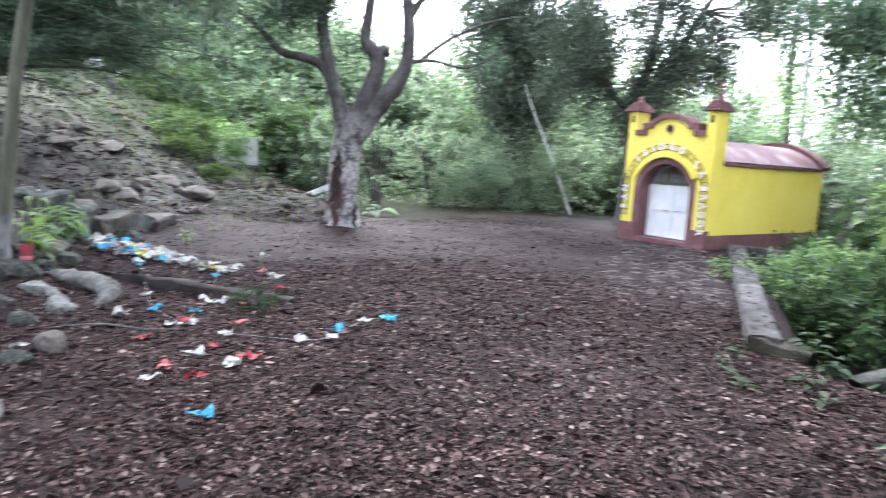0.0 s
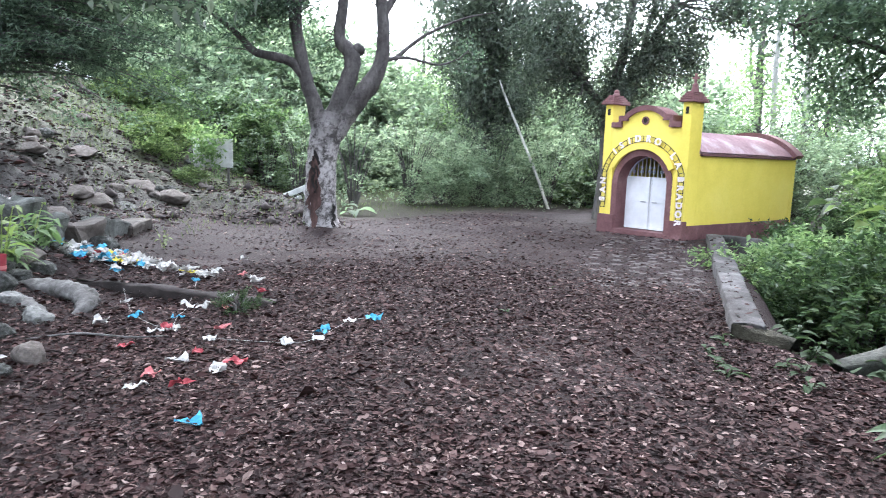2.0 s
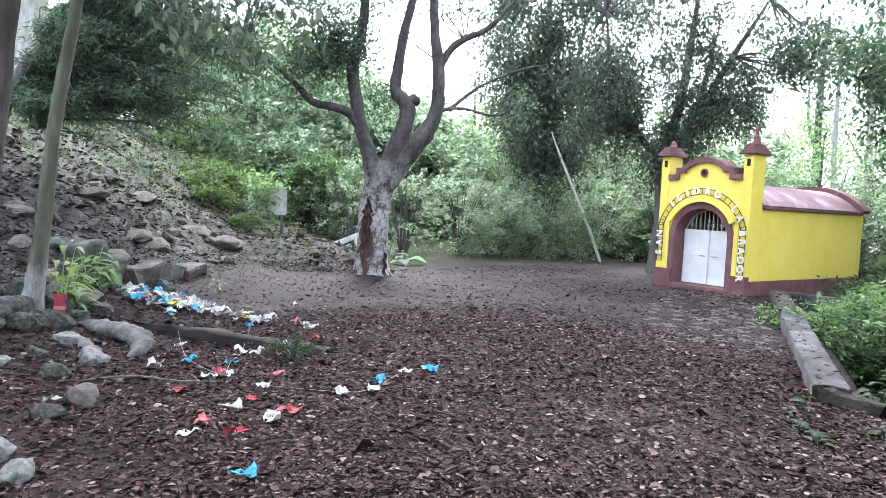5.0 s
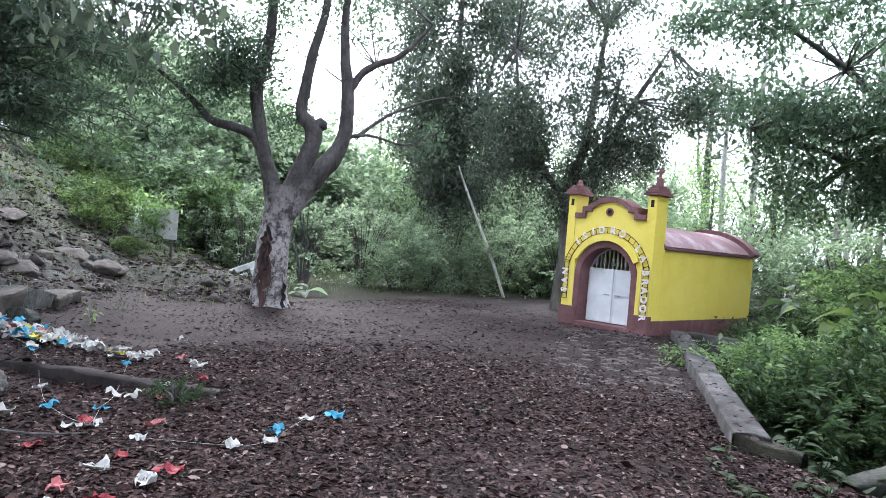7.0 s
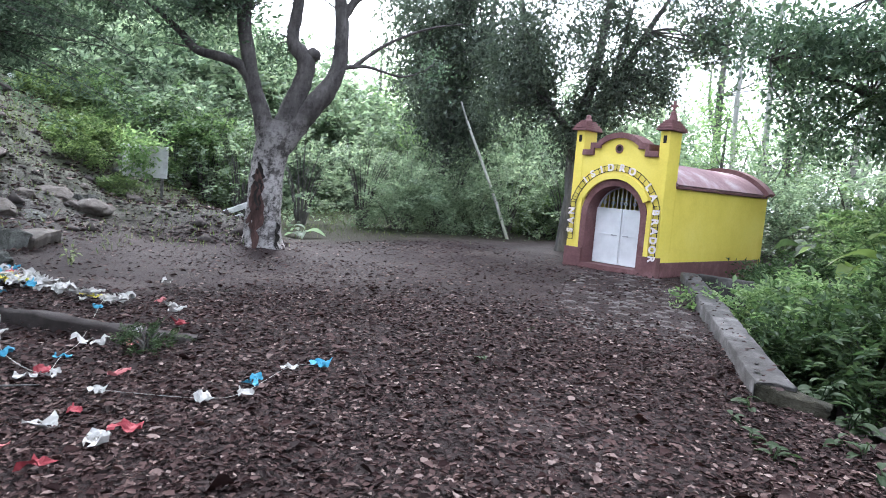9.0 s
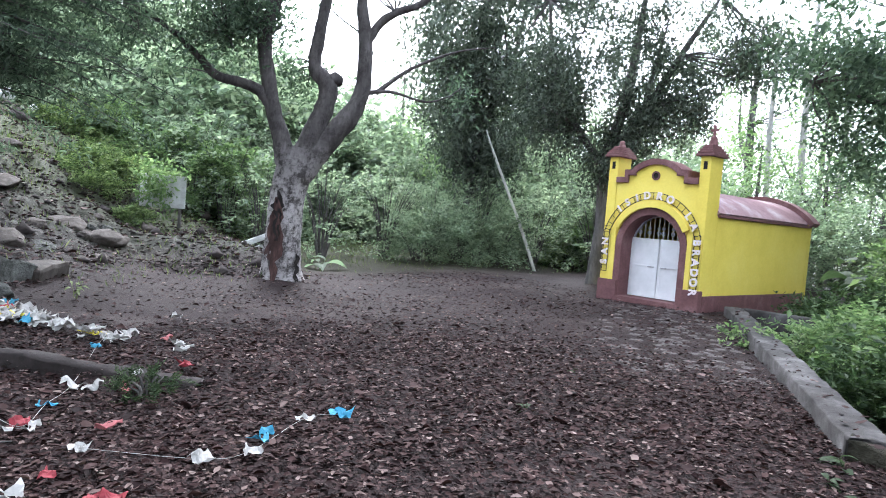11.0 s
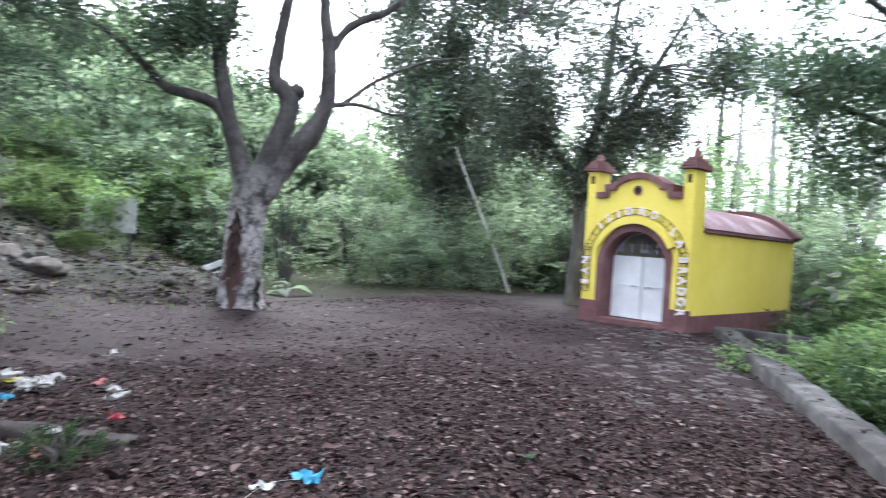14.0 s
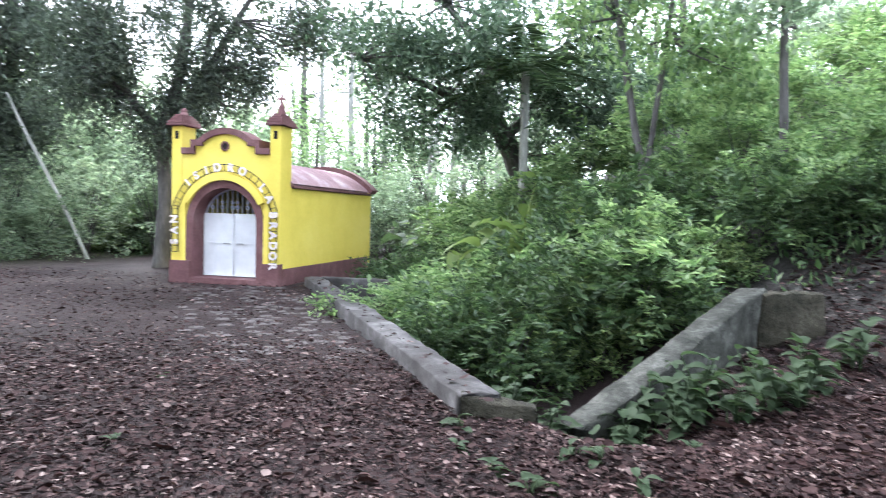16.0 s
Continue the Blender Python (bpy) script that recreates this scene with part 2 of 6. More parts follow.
M_MOSS = two_scale("moss_stained_stone", [(0.3, (0.02, 0.02, 0.012)), (0.5, (0.048, 0.043, 0.029)), (0.7, (0.1, 0.09, 0.066))], (0.4, 1.15), 3, 20, 0.95, 1.0, 0.04, 0.9)
M_ROCK = two_scale("field_stone", [(0.25, (0.03, 0.031, 0.027)), (0.5, (0.088, 0.09, 0.08)), (0.75, (0.21, 0.212, 0.198))], (0.4, 1.15), 3.5, 22.0, 0.9, 0.9, 0.035, 0.85)
M_ROCK_BROWN = two_scale("brown_stone", [(0.25, (0.045, 0.037, 0.032)), (0.5, (0.09, 0.076, 0.066)), (0.75, (0.16, 0.14, 0.125))], (0.6, 1.1), 3.5, 22.0, 0.9, 0.6, 0.015, 0.8)
# earth-brown stain, darkened further with the terrace edge's shaded side
M_EDGE = two_scale("earthy_shaded_concrete", [(0.3, (0.017, 0.013, 0.012)), (0.5, (0.034, 0.027, 0.025)), (0.75, (0.08, 0.068, 0.064))], (0.6, 1.1), 3, 20, 0.95, 0.6, 0.015, 0.8)
M_ROCK_WHITE = two_scale("pale_stone", [(0.3, (0.065, 0.064, 0.058)), (0.6, (0.21, 0.207, 0.195))], (0.6, 1.1), 3, 20, 0.9, 0.5, 0.02, 0.7)
M_LIME = two_scale("limewashed_concrete", [(0.3, (0.42, 0.42, 0.41)), (0.6, (0.66, 0.66, 0.65))], (0.7, 1.05), 4, 25, 0.85, 0.4, 0.01, 0.7)
M_COBBLE = two_scale("grey_cobble", [(0.3, (0.052, 0.043, 0.041)), (0.5, (0.09, 0.077, 0.073)), (0.75, (0.15, 0.135, 0.129))], (0.5, 1.15), 2.0, 25.0, 0.85, 0.5, 0.01, 0.8)


def paper_mat(name, col):
    m, nt, b = mat(name, 0.7)
    n = noise_node(nt, 9, 5, 0.7)
    r = ramp_node(nt, [(0.35, tuple(c * 0.72 for c in col)), (0.6, col)])
    nt.links.new(n.outputs[0], r.inputs[0])
    nt.links.new(r.outputs[0], b.inputs["Base Color"])
    return m


M_PAPER_WHITE = paper_mat("white_plastic", (0.42, 0.405, 0.38))
M_PAPER_BLUE = paper_mat("blue_plastic", (0.06, 0.27, 0.4))
M_PAPER_RED = paper_mat("red_plastic", (0.27, 0.04, 0.05))
M_PAPER_YELLOW = paper_mat("yellow_plastic", (0.7, 0.6, 0.08))
M_PAPER_PINK = paper_mat("faded_red_plastic", (0.46, 0.16, 0.16))

# ---- builders ----


def part(name, bm, material, parent=None, label="", smooth=False):
    """One mesh object from a bmesh, under parent."""
    me = bpy.data.meshes.new(name)
    bm.to_mesh(me)
    bm.free()
    return mesh_part(name, me, material, parent, label, smooth)


def mesh_part(name, me, material, parent=None, label="", smooth=False):
    me.materials.clear()
    me.materials.append(material)
    if smooth:
        me.polygons.foreach_set("use_smooth", np.ones(len(me.polygons), bool))
    ob = new(name, me)
    ob.parent = parent
    if label:
        tagged(ob, label)
    return ob


def empty(name, m, label, category, group="", kind=""):
    ob = new(name)
    ob.empty_display_size = 0.1
    ob.matrix_basis = m
    return tagged(ob, label, category, group, kind)


def box(x0, x1, y0, y1, z0, z1, bevel=0.0, bm=None):
    bm = bm or bmesh.new()
    r = bmesh.ops.create_cube(bm, size=1, matrix=Matrix.Translation(((x0 + x1) / 2, (y0 + y1) / 2, (z0 + z1) / 2)) @ Matrix.Diagonal((x1 - x0, y1 - y0, z1 - z0, 1)))
    if bevel:
        es = {e for v in r["verts"] for e in v.link_edges}
        bmesh.ops.bevel(bm, geom=list(es), offset=bevel, segments=2, affect='EDGES', profile=0.6)
    return bm


def prism(outline, y0, y1, bm=None):
    """A solid from an outline of (x, z), from y0 to y1."""
    bm = bm or bmesh.new()
    a = [bm.verts.new((x, y0, z)) for x, z in outline]
    b = [bm.verts.new((x, y1, z)) for x, z in outline]
    n = len(a)
    bm.faces.new(a)
    bm.faces.new(b[::-1])
    for i in range(n):
        bm.faces.new((a[i], b[i], b[(i + 1) % n], a[(i + 1) % n]))
    bmesh.ops.recalc_face_normals(bm, faces=bm.faces)
    return bm


def arc(cx, cz, r, a0, a1, n):
    return [(cx + r * math.cos(radians(a0 + (a1 - a0) * i / n)), cz + r * math.sin(radians(a0 + (a1 - a0) * i / n))) for i in range(n + 1)]


def spline(points, radii, step=4):
    """Catmull-Rom through points with radii."""
    p = np.array(points, float)
    r = np.array(radii, float)
    q = np.vstack([2 * p[0] - p[1], p, 2 * p[-1] - p[-2]])
    out, rad = [], []
    for i in range(len(p) - 1):
        for k in range(step):
            t = k / step
            a, b, c, d = q[i], q[i + 1], q[i + 2], q[i + 3]
            out.append(0.5 * (2 * b + (c - a) * t + (2 * a - 5 * b + 4 * c - d) * t * t + (3 * b - 3 * c + d - a) * t ** 3))
            rad.append(r[i] * (1 - t) + r[i + 1] * t)
    out.append(p[-1])
    rad.append(r[-1])
    return np.array(out), np.array(rad)


def tube_data(points, radii, segs=8, step=4, rough=0.08, rng=None):
    p, r = spline(points, radii, step)
    n = len(p)
    t = np.gradient(p, axis=0)
    t /= np.linalg.norm(t, axis=1)[:, None] + 1e-9
    ref = np.where(np.abs(t[:, 2:3]) > 0.9, np.array([[1.0, 0, 0]]), np.array([[0, 0, 1.0]]))
    u = np.cross(t, ref)
    u /= np.linalg.norm(u, axis=1)[:, None] + 1e-9
    for i in range(1, n):
        w = u[i - 1] - t[i] * np.dot(u[i - 1], t[i])
        u[i] = w / (np.linalg.norm(w) + 1e-9)
    v = np.cross(t, u)
    a = np.linspace(0, 2 * np.pi, segs, endpoint=False)
    rr = r[:, None] * (1 + rough * (rng or np.random.default_rng(1)).standard_normal((n, segs)))
    vs = p[:, None, :] + rr[..., None] * (np.cos(a)[None, :, None] * u[:, None, :] + np.sin(a)[None, :, None] * v[:, None, :])
    i, j = np.meshgrid(np.arange(n - 1), np.arange(segs), indexing="ij")
    f = np.stack([i * segs + j, i * segs + (j + 1) % segs, (i + 1) * segs + (j + 1) % segs, (i + 1) * segs + j], -1).reshape(-1, 4)
    return vs.reshape(-1, 3), f


def quads_mesh(name, verts, faces):
    """A mesh from arrays of corners and of faces with 3 or 4 corners each."""
    me = bpy.data.meshes.new(name)
    k = faces.shape[1]
    me.vertices.add(len(verts))
    me.vertices.foreach_set("co", np.ascontiguousarray(verts, np.float32).ravel())
    me.loops.add(faces.size)
    me.loops.foreach_set("vertex_index", faces.astype(np.int32).ravel())
    me.polygons.add(len(faces))
    me.polygons.foreach_set("loop_start", np.arange(0, faces.size, k, dtype=np.int32))
    me.polygons.foreach_set("loop_total", np.full(len(faces), k, np.int32))
    me.update(calc_edges=True)
    return me


def tubes(name, limbs, segs=8, step=4, rough=0.08, seed=1):
    """Several limbs, each (points, radii), joined into one mesh."""
    rng = np.random.default_rng(seed)
    vs, fs, o = [], [], 0
    for pts, rad in limbs:
        v, f = tube_data(pts, rad, segs, step, rough, rng)
        vs.append(v)
        fs.append(f + o)
        o += len(v)
    return quads_mesh(name, np.vstack(vs), np.vstack(fs))


def unit(v):
    return v / (np.linalg.norm(v, axis=1)[:, None] + 1e-9)


def leaves(name, at, size, rng, width=0.45, droop=0.3, fold=0.25, out=None, spread=1.0):
    """Folded lance-shaped leaves at the points; each one its own island. out: the way that each leaf points."""
    n = len(at)
    way = rng.standard_normal((n, 3)) * spread
    if out is not None:
        way = way + out
    way[:, 2] -= droop
    way = unit(way)
    nor = rng.standard_normal((n, 3)) * 0.6
    nor[:, 2] += 0.8
    side = unit(np.cross(way, nor))
    up = np.cross(side, way)
    s = (size * np.exp(rng.normal(0, 0.25, n)))[:, None]
    b = at
    tip = at + way * s
    mid = at + way * s * 0.45 + up * s * fold * 0.3
    l = mid + side * s * width * 0.5 + up * s * fold * 0.3
    r = mid - side * s * width * 0.5 + up * s * fold * 0.3
    v = np.stack([b, l, tip, r], 1).reshape(-1, 3)
    i = np.arange(n)[:, None] * 4
    f = np.concatenate([i + np.array([[0, 1, 2]]), i + np.array([[0, 2, 3]])], 1).reshape(-1, 3)
    return quads_mesh(name, v, f)


def clumps(rng, centers, per, spread):
    """Leaf places in clumps round the centres."""
    c = np.repeat(np.asarray(centers, float), per, axis=0)
    return c + rng.standard_normal(c.shape) * spread


def blob(rng, n, center, radii, hollow=0.35):
    """Clump centres in an ellipsoid, mostly towards its skin, with gaps."""
    d = unit(rng.standard_normal((n * 2, 3)))
    k = np.sin(d[:, 0] * 3.1 + center[0]) * np.sin(d[:, 1] * 3.7 + center[1]) * np.sin(d[:, 2] * 2.9 + 1.3)
    rr = (hollow + (1 - hollow) * rng.random(n * 2) ** 0.6) * (1 + 0.28 * np.sin(d[:, 0] * 5 + center[1]) + 0.2 * np.sin(d[:, 2] * 7 + center[0]))
    keep = (k > -0.12)
    return (np.array(center) + d * rr[:, None] * np.array(radii))[keep][:n]


# ---- ground ----


def soft(v, k):
    return np.log1p(np.exp(np.clip(v / k, -40, 40))) * k


def wav(x, y, f, seed):
    r = np.random.default_rng(seed)
    s = 0
    for _ in range(5):
        a, p = r.random() * 6.283, r.random() * 6.283
        g = f * (0.7 + 0.9 * r.random())
        s = s + np.sin((x * math.cos(a) + y * math.sin(a)) * g + p)
    return s / 5


def bank(x, y):
    """Metres behind the toe of the bank, whose line swings out towards the old tree."""
    return 0.12 * soft(-(x + 11.4), 0.6) - (0.55 * (x + 12.2) + 0.83 * (y - 5.5))


def ground_z(x, y):
    x, y = np.asarray(x, float), np.asarray(y, float)
    n = bank(x, y)
    s = soft(n, 0.45)
    hill = 0.48 * s - 0.36 * soft(s - 6.3, 0.8) - 0.12 * soft(s - 14, 2)
    u = -0.84 * (x + 11.95) + 0.54 * (y - 6.9)
    mound = (0.3 * soft(u, 0.3) - 0.3 * soft(u - 1.8, 0.3)) / (1 + np.exp((y + 0.2 * (x + 12) - 8.5) / 0.25)) / (1 + np.exp((3.5 - y) / 0.6))
    hill = np.maximum(hill, mound) + 0.25 * np.minimum(hill, mound)
    m = 0.72 * (x - 0.4) + 0.69 * (y - 10.1)
    side = 1 / (1 + np.exp(-(x + 1.4) / 0.5))
    q = soft(m, 0.5) * side
    right = 0.42 * q - 0.38 * soft(q - 16, 2)
    pit = -0.8 / (1 + np.exp(-((x + 6.1) * 0.855 + (y - 14.1) * 0.52 - 0.45) / 0.1)) / (1 + np.exp((x + 0.9) / 0.35)) / (1 + np.exp((y - 17) / 0.5)) / (1 + np.exp(-(y - 7.0) / 0.12))
    rough = 0.03 * wav(x, y, 1.1, 3) + 0.012 * wav(x, y, 4.0, 4)
    hr = np.clip(hill, 0, 1) * (0.17 * wav(x, y, 2.2, 5) + 0.1 * wav(x, y, 5.5, 6) + 0.05 * wav(x, y, 11, 8))
    rise = 0.07 / (1 + np.exp(-(y - 12.5) / 0.7)) + 0.25 / (1 + np.exp(-(-x - 17.5) / 1.2))
    e = (x + 7.1) * -0.506 + (y - 2.45) * 0.862
    terr = 0.1 / (1 + np.exp(-(e - 0.1) / 0.03)) / (1 + np.exp((e - 1.3) / 0.25)) / (1 + np.exp((x + 5.7) / 0.12)) / (1 + np.exp(-(x + 10.5) / 0.4))
    return terr + hill + right + pit + rough + hr + rise


def gz(x, y):
    return float(ground_z(x, y))


def axis(lo, hi, step, far):
    core = np.arange(lo, hi + 1e-6, step)
    g = step * 1.35 ** np.arange(1, 40)
    ext = np.cumsum(g)
    ext = ext[ext < far]
    return np.concatenate([lo - ext[::-1], core, hi + ext])


gx, gy = axis(-30, 9, 0.14, 600), axis(-5, 27, 0.14, 600)
X, Y = np.meshgrid(gx, gy, indexing="ij")
Z = ground_z(X, Y)
i, j = np.meshgrid(np.arange(len(gx) - 1), np.arange(len(gy) - 1), indexing="ij")
ny = len(gy)
F = np.stack([i * ny + j, (i + 1) * ny + j, (i + 1) * ny + j + 1, i * ny + j + 1], -1).reshape(-1, 4)
ground = mesh_part("ground", quads_mesh("ground", np.stack([X, Y, Z], -1).reshape(-1, 3), F), M_SOIL, smooth=True)
tagged(ground, "dark leaf-strewn earth of a clearing rising to a rubbly bank", "ground", kind="structure")
# ---- chapel ----
CX, FYC = -7.72, 13.5          # middle of the front, plane of the front
XL, XR, BACK = -8.77, -6.67, 18.05
SPRING, SILL, EAVE = 1.13, 0.16, 1.78
chapel = empty("chapel", pose(0, 0, 0), "small yellow chapel with maroon trim and white double door", "chapel")


def chapel_front():
    """Front wall with an arched opening, from the ground to the stepped gable."""
    r = 0.62
    bm = bmesh.new()
    inner = [(CX + r, 0.0)] + arc(CX, SPRING, r, 0, 180, 28) + [(CX - r, 0.0)]
    top = [(-6.87, 0.0), (-6.87, 2.4), (CX + 0.61, 2.4), (CX + 0.61, 2.53)] + arc(CX, 2.02, 0.7, 47, 133, 16) + [(CX - 0.61, 2.53), (CX - 0.61, 2.4), (-8.57, 2.4), (-8.57, 0.0)]
    outline = top + inner[::-1]
    prism(outline, FYC, FYC + 0.37, bm)
    bmesh.ops.triangulate(bm, faces=[f for f in bm.faces if len(f.verts) > 4])
    return bm


front = part("front_wall", chapel_front(), M_YELLOW, chapel, "smooth bright yellow painted front wall")
# round eye in the gable: a maroon ring, its recess's shade a near-black disc
def ring(cx, cz, r0, r1, y0, y1, a0=0, a1=360, n=32, bm=None):
    bm = bm or bmesh.new()
    o, q = arc(cx, cz, r1, a0, a1, n), arc(cx, cz, r0, a0, a1, n)
    for k in range(n):
        sect = [o[k], o[k + 1], q[k + 1], q[k]]
        a = [bm.verts.new((x, y0, z)) for x, z in sect]
        b = [bm.verts.new((x, y1, z)) for x, z in sect]
        bm.faces.new(a)
        bm.faces.new(b[::-1])
        for m in range(4):
            bm.faces.new((a[m], b[m], b[(m + 1) % 4], a[(m + 1) % 4]))
    bmesh.ops.remove_doubles(bm, verts=bm.verts, dist=1e-4)
    bmesh.ops.recalc_face_normals(bm, faces=bm.faces)
    return bm


oculus = part("oculus", ring(CX - 0.01, 2.475, 0.055, 0.085, FYC - 0.02, FYC + 0.05), M_PURPLE, chapel, "maroon ring of a small round window")
part("recess", prism(arc(0, 0, 0.057, 0, 342, 19), -0.003, 0.03), M_HOLE_SHADE, oculus).location = (CX - 0.01, FYC, 2.475)

for x0, x1 in ((XL, -8.572), (-6.868, XR)):
    bm = bmesh.new()
    box(x0, x1, FYC - 0.012, FYC + 0.42, 0.0, 2.83, 0.008, bm)
    t = part("tower", bm, M_YELLOW, chapel, "square yellow corner turret")
    xm = (x0 + x1) / 2
    # no opening: a block slightly proud, coloured with the hole's shade
    part("loophole", box(xm - 0.035, xm + 0.035, FYC - 0.018, FYC + 0.02, 2.6, 2.74, 0.0), M_HOLE_SHADE, t, "square loophole, its shade put into a near-black block")
    tall = xm > CX
    bm = box(x0 - 0.075, x1 + 0.075, FYC - 0.085, FYC + 0.49, 2.83, 2.875, 0.014)
    for q, (inset, z0, z1) in enumerate(((-0.05, 2.876, 2.92), (-0.025, 2.921, 2.965), (0.0, 2.966, 3.005), (0.022, 3.006, 3.04))):
        box(x0 + inset, x1 - inset, FYC - 0.012 + inset * 1.3, FYC + 0.42 - inset * 1.6, z0, z1, 0.012, bm)
    cap = part("cap", bm, M_PURPLE, t, "stepped maroon cap")
    bm = bmesh.new()
    ym, top = FYC + 0.2, 3.14 if tall else 3.09
    bmesh.ops.create_cone(bm, cap_ends=True, segments=16, radius1=0.085, radius2=0.06, depth=top - 3.04, matrix=Matrix.Translation((xm, ym, (top + 3.04) / 2)))
    bmesh.ops.create_icosphere(bm, subdivisions=2, radius=0.06, matrix=Matrix.Translation((xm, ym, top + 0.02)))
    if tall:
        box(xm - 0.022, xm + 0.022, ym - 0.022, ym + 0.022, top + 0.06, top + 0.26, 0.006, bm)
        box(xm - 0.075, xm + 0.075, ym - 0.018, ym + 0.018, top + 0.15, top + 0.19, 0.006, bm)
    part("finial", bm, M_PURPLE, t, "maroon knob finial with a small cross" if tall else "small maroon knob finial")

# moulding along the stepped gable
bm = bmesh.new()
ring(CX, 2.02, 0.665, 0.77, FYC - 0.05, FYC + 0.4, 49, 131, 20, bm)
for s in (-1, 1):
    for u0, u1, z0, z1, out in ((0.43, 0.645, 2.475, 2.585, 0.054), (0.585, 0.85, 2.335, 2.445, 0.05), (0.583, 0.662, 2.337, 2.583, 0.058)):
        a, b = sorted((CX + s * u0, CX + s * u1))
        box(a, b, FYC - out, FYC + 0.4 + out * 0.1, z0, z1, 0.008, bm)
part("gable_moulding", bm, M_PURPLE, chapel, "stepped and curved maroon coping")

# door surround, reveal, hood
bm = bmesh.new()
ring(CX, SPRING, 0.615, 0.75, FYC - 0.025, FYC + 0.36, 0, 180, 32, bm)
for s in (-1, 1):
    a, b = sorted((CX + s * 0.615, CX + s * 0.75))
    box(a, b, FYC - 0.025, FYC + 0.36, 0.1, SPRING, 0.0, bm)
part("door_surround", bm, M_PURPLE, chapel, "maroon arched door surround with deep reveal")
part("hood", ring(CX, SPRING, 0.752, 0.87, FYC - 0.09, FYC + 0.01, 26, 154, 28), M_YELLOW, chapel, "projecting yellow hood moulding over the arch")
for s in (-1, 1):
    a, b = sorted((CX + s * 0.752, CX + s * 0.85))
    part("pilaster", box(a, b, FYC - 0.035, FYC + 0.01, 0.4, 1.5, 0.008), M_YELLOW, chapel)
    a, b = sorted((CX + s * 0.64, CX + s * 1.065))
    part("plinth", box(a, b, FYC - 0.06, FYC + 0.1, -0.1, 0.45, 0.012), M_PURPLE, chapel, "maroon painted plinth")
part("sill", box(CX - 0.66, CX + 0.66, FYC - 0.055, FYC + 0.42, -0.1, SILL, 0.012), M_PURPLE, chapel, "maroon door step")

# side and back walls, vault
part("side_wall", box(XR - 0.2, XR, FYC + 0.42, BACK, -0.1, EAVE, 0.01), M_YELLOW, chapel, "long yellow side wall")
part("side_wall", box(XL, XL + 0.2, FYC + 0.42, BACK, -0.1, EAVE, 0.01), M_YELLOW, chapel)
part("side_plinth", box(XR - 0.05, XR + 0.02, FYC + 0.1, BACK - 0.02, -0.1, 0.36, 0.01), M_PURPLE, chapel)
part("cornice", box(XR - 0.1, XR + 0.06, FYC + 0.424, BACK + 0.03, EAVE + 0.002, EAVE + 0.05, 0.01), M_PURPLE, chapel, "thin maroon eaves band")
RV = (1.13 ** 2 + 0.5 ** 2) / (2 * 0.5)
zc = EAVE + 0.55 - RV
ha = math.degrees(math.asin(1.1 / RV))
part("roof", ring(CX, zc, RV - 0.12, RV, FYC + 0.39, BACK - 0.16, 90 - ha, 90 + ha, 24), M_ROOF, chapel, "low barrel vault roof in faded maroon paint")
part("back_wall", prism([(XL, -0.1), (XR, -0.1), (XR, EAVE)] + arc(CX, zc, RV - 0.02, 90 - ha, 90 + ha, 16) + [(XL, EAVE)], BACK + 0.001, BACK + 0.16), M_YELLOW, chapel)
part("back_coping", ring(CX, zc, RV - 0.01, RV + 0.1, BACK - 0.16, BACK + 0.2, 90 - ha - 2, 90 + ha + 2, 24), M_PURPLE, chapel, "raised curved maroon coping")

# doors
YD = FYC + 0.33
for s in (-1, 1):
    a, b = (CX - 0.612, CX - 0.008) if s < 0 else (CX + 0.008, CX + 0.612)
    leaf = part("door_leaf", box(a, b, YD, YD + 0.035, SILL + 0.01, 1.3, 0.006), M_WHITE, chapel, "white painted sheet metal door leaf")
    bm = box(a + 0.005, a + 0.04, YD - 0.012, YD - 0.001, SILL + 0.012, 1.3, 0.003)
    box(b - 0.04, b - 0.005, YD - 0.012, YD - 0.001, SILL + 0.012, 1.3, 0.003, bm)
    box(a + 0.04, b - 0.04, YD - 0.01, YD - 0.001, 0.755, 0.785, 0.003, bm)
    box(a + 0.04, b - 0.04, YD - 0.01, YD - 0.001, 1.265, 1.3, 0.003, bm)
    box(a + 0.04, b - 0.04, YD - 0.01, YD - 0.001, SILL + 0.012, SILL + 0.045, 0.003, bm)
    part("rail_frame", bm, M_WHITE, leaf)
    part("handle", box(*sorted((CX + s * 0.07, CX + s * 0.2)), YD - 0.04, YD - 0.015, 0.75, 0.772, 0.006), M_IRON, leaf, "grey iron bolt")
    for k in range(6):
        x = CX + s * (0.05 + k * 0.1)
        h = SPRING + math.sqrt(max(0.0, 0.61 ** 2 - (x - CX) ** 2))
        if h > 1.34:
            part("bar", box(x - 0.011, x + 0.011, YD + 0.006, YD + 0.028, 1.3, h, 0.003), M_IRON, leaf)
            if k % 2 == 0 and h > 1.5:
                bm = ring(x, 1.41, 0.028, 0.042, YD + 0.008, YD + 0.026, 0, 360, 12)
                ring(x, 1.5, 0.02, 0.034, YD + 0.008, YD + 0.026, 0, 360, 12, bm)
                part("scroll", bm, M_IRON, leaf, "wrought iron scroll")
part("grille_rim", ring(CX, SPRING, 0.585, 0.615, YD, YD + 0.03, 16, 164, 26), M_IRON, chapel)
# the inside, closed by a dark ceiling and floor
part("inside_floor", box(XL + 0.2, XR - 0.2, FYC + 0.42, BACK - 0.2, 0.0, 0.1), M_DARK, chapel)

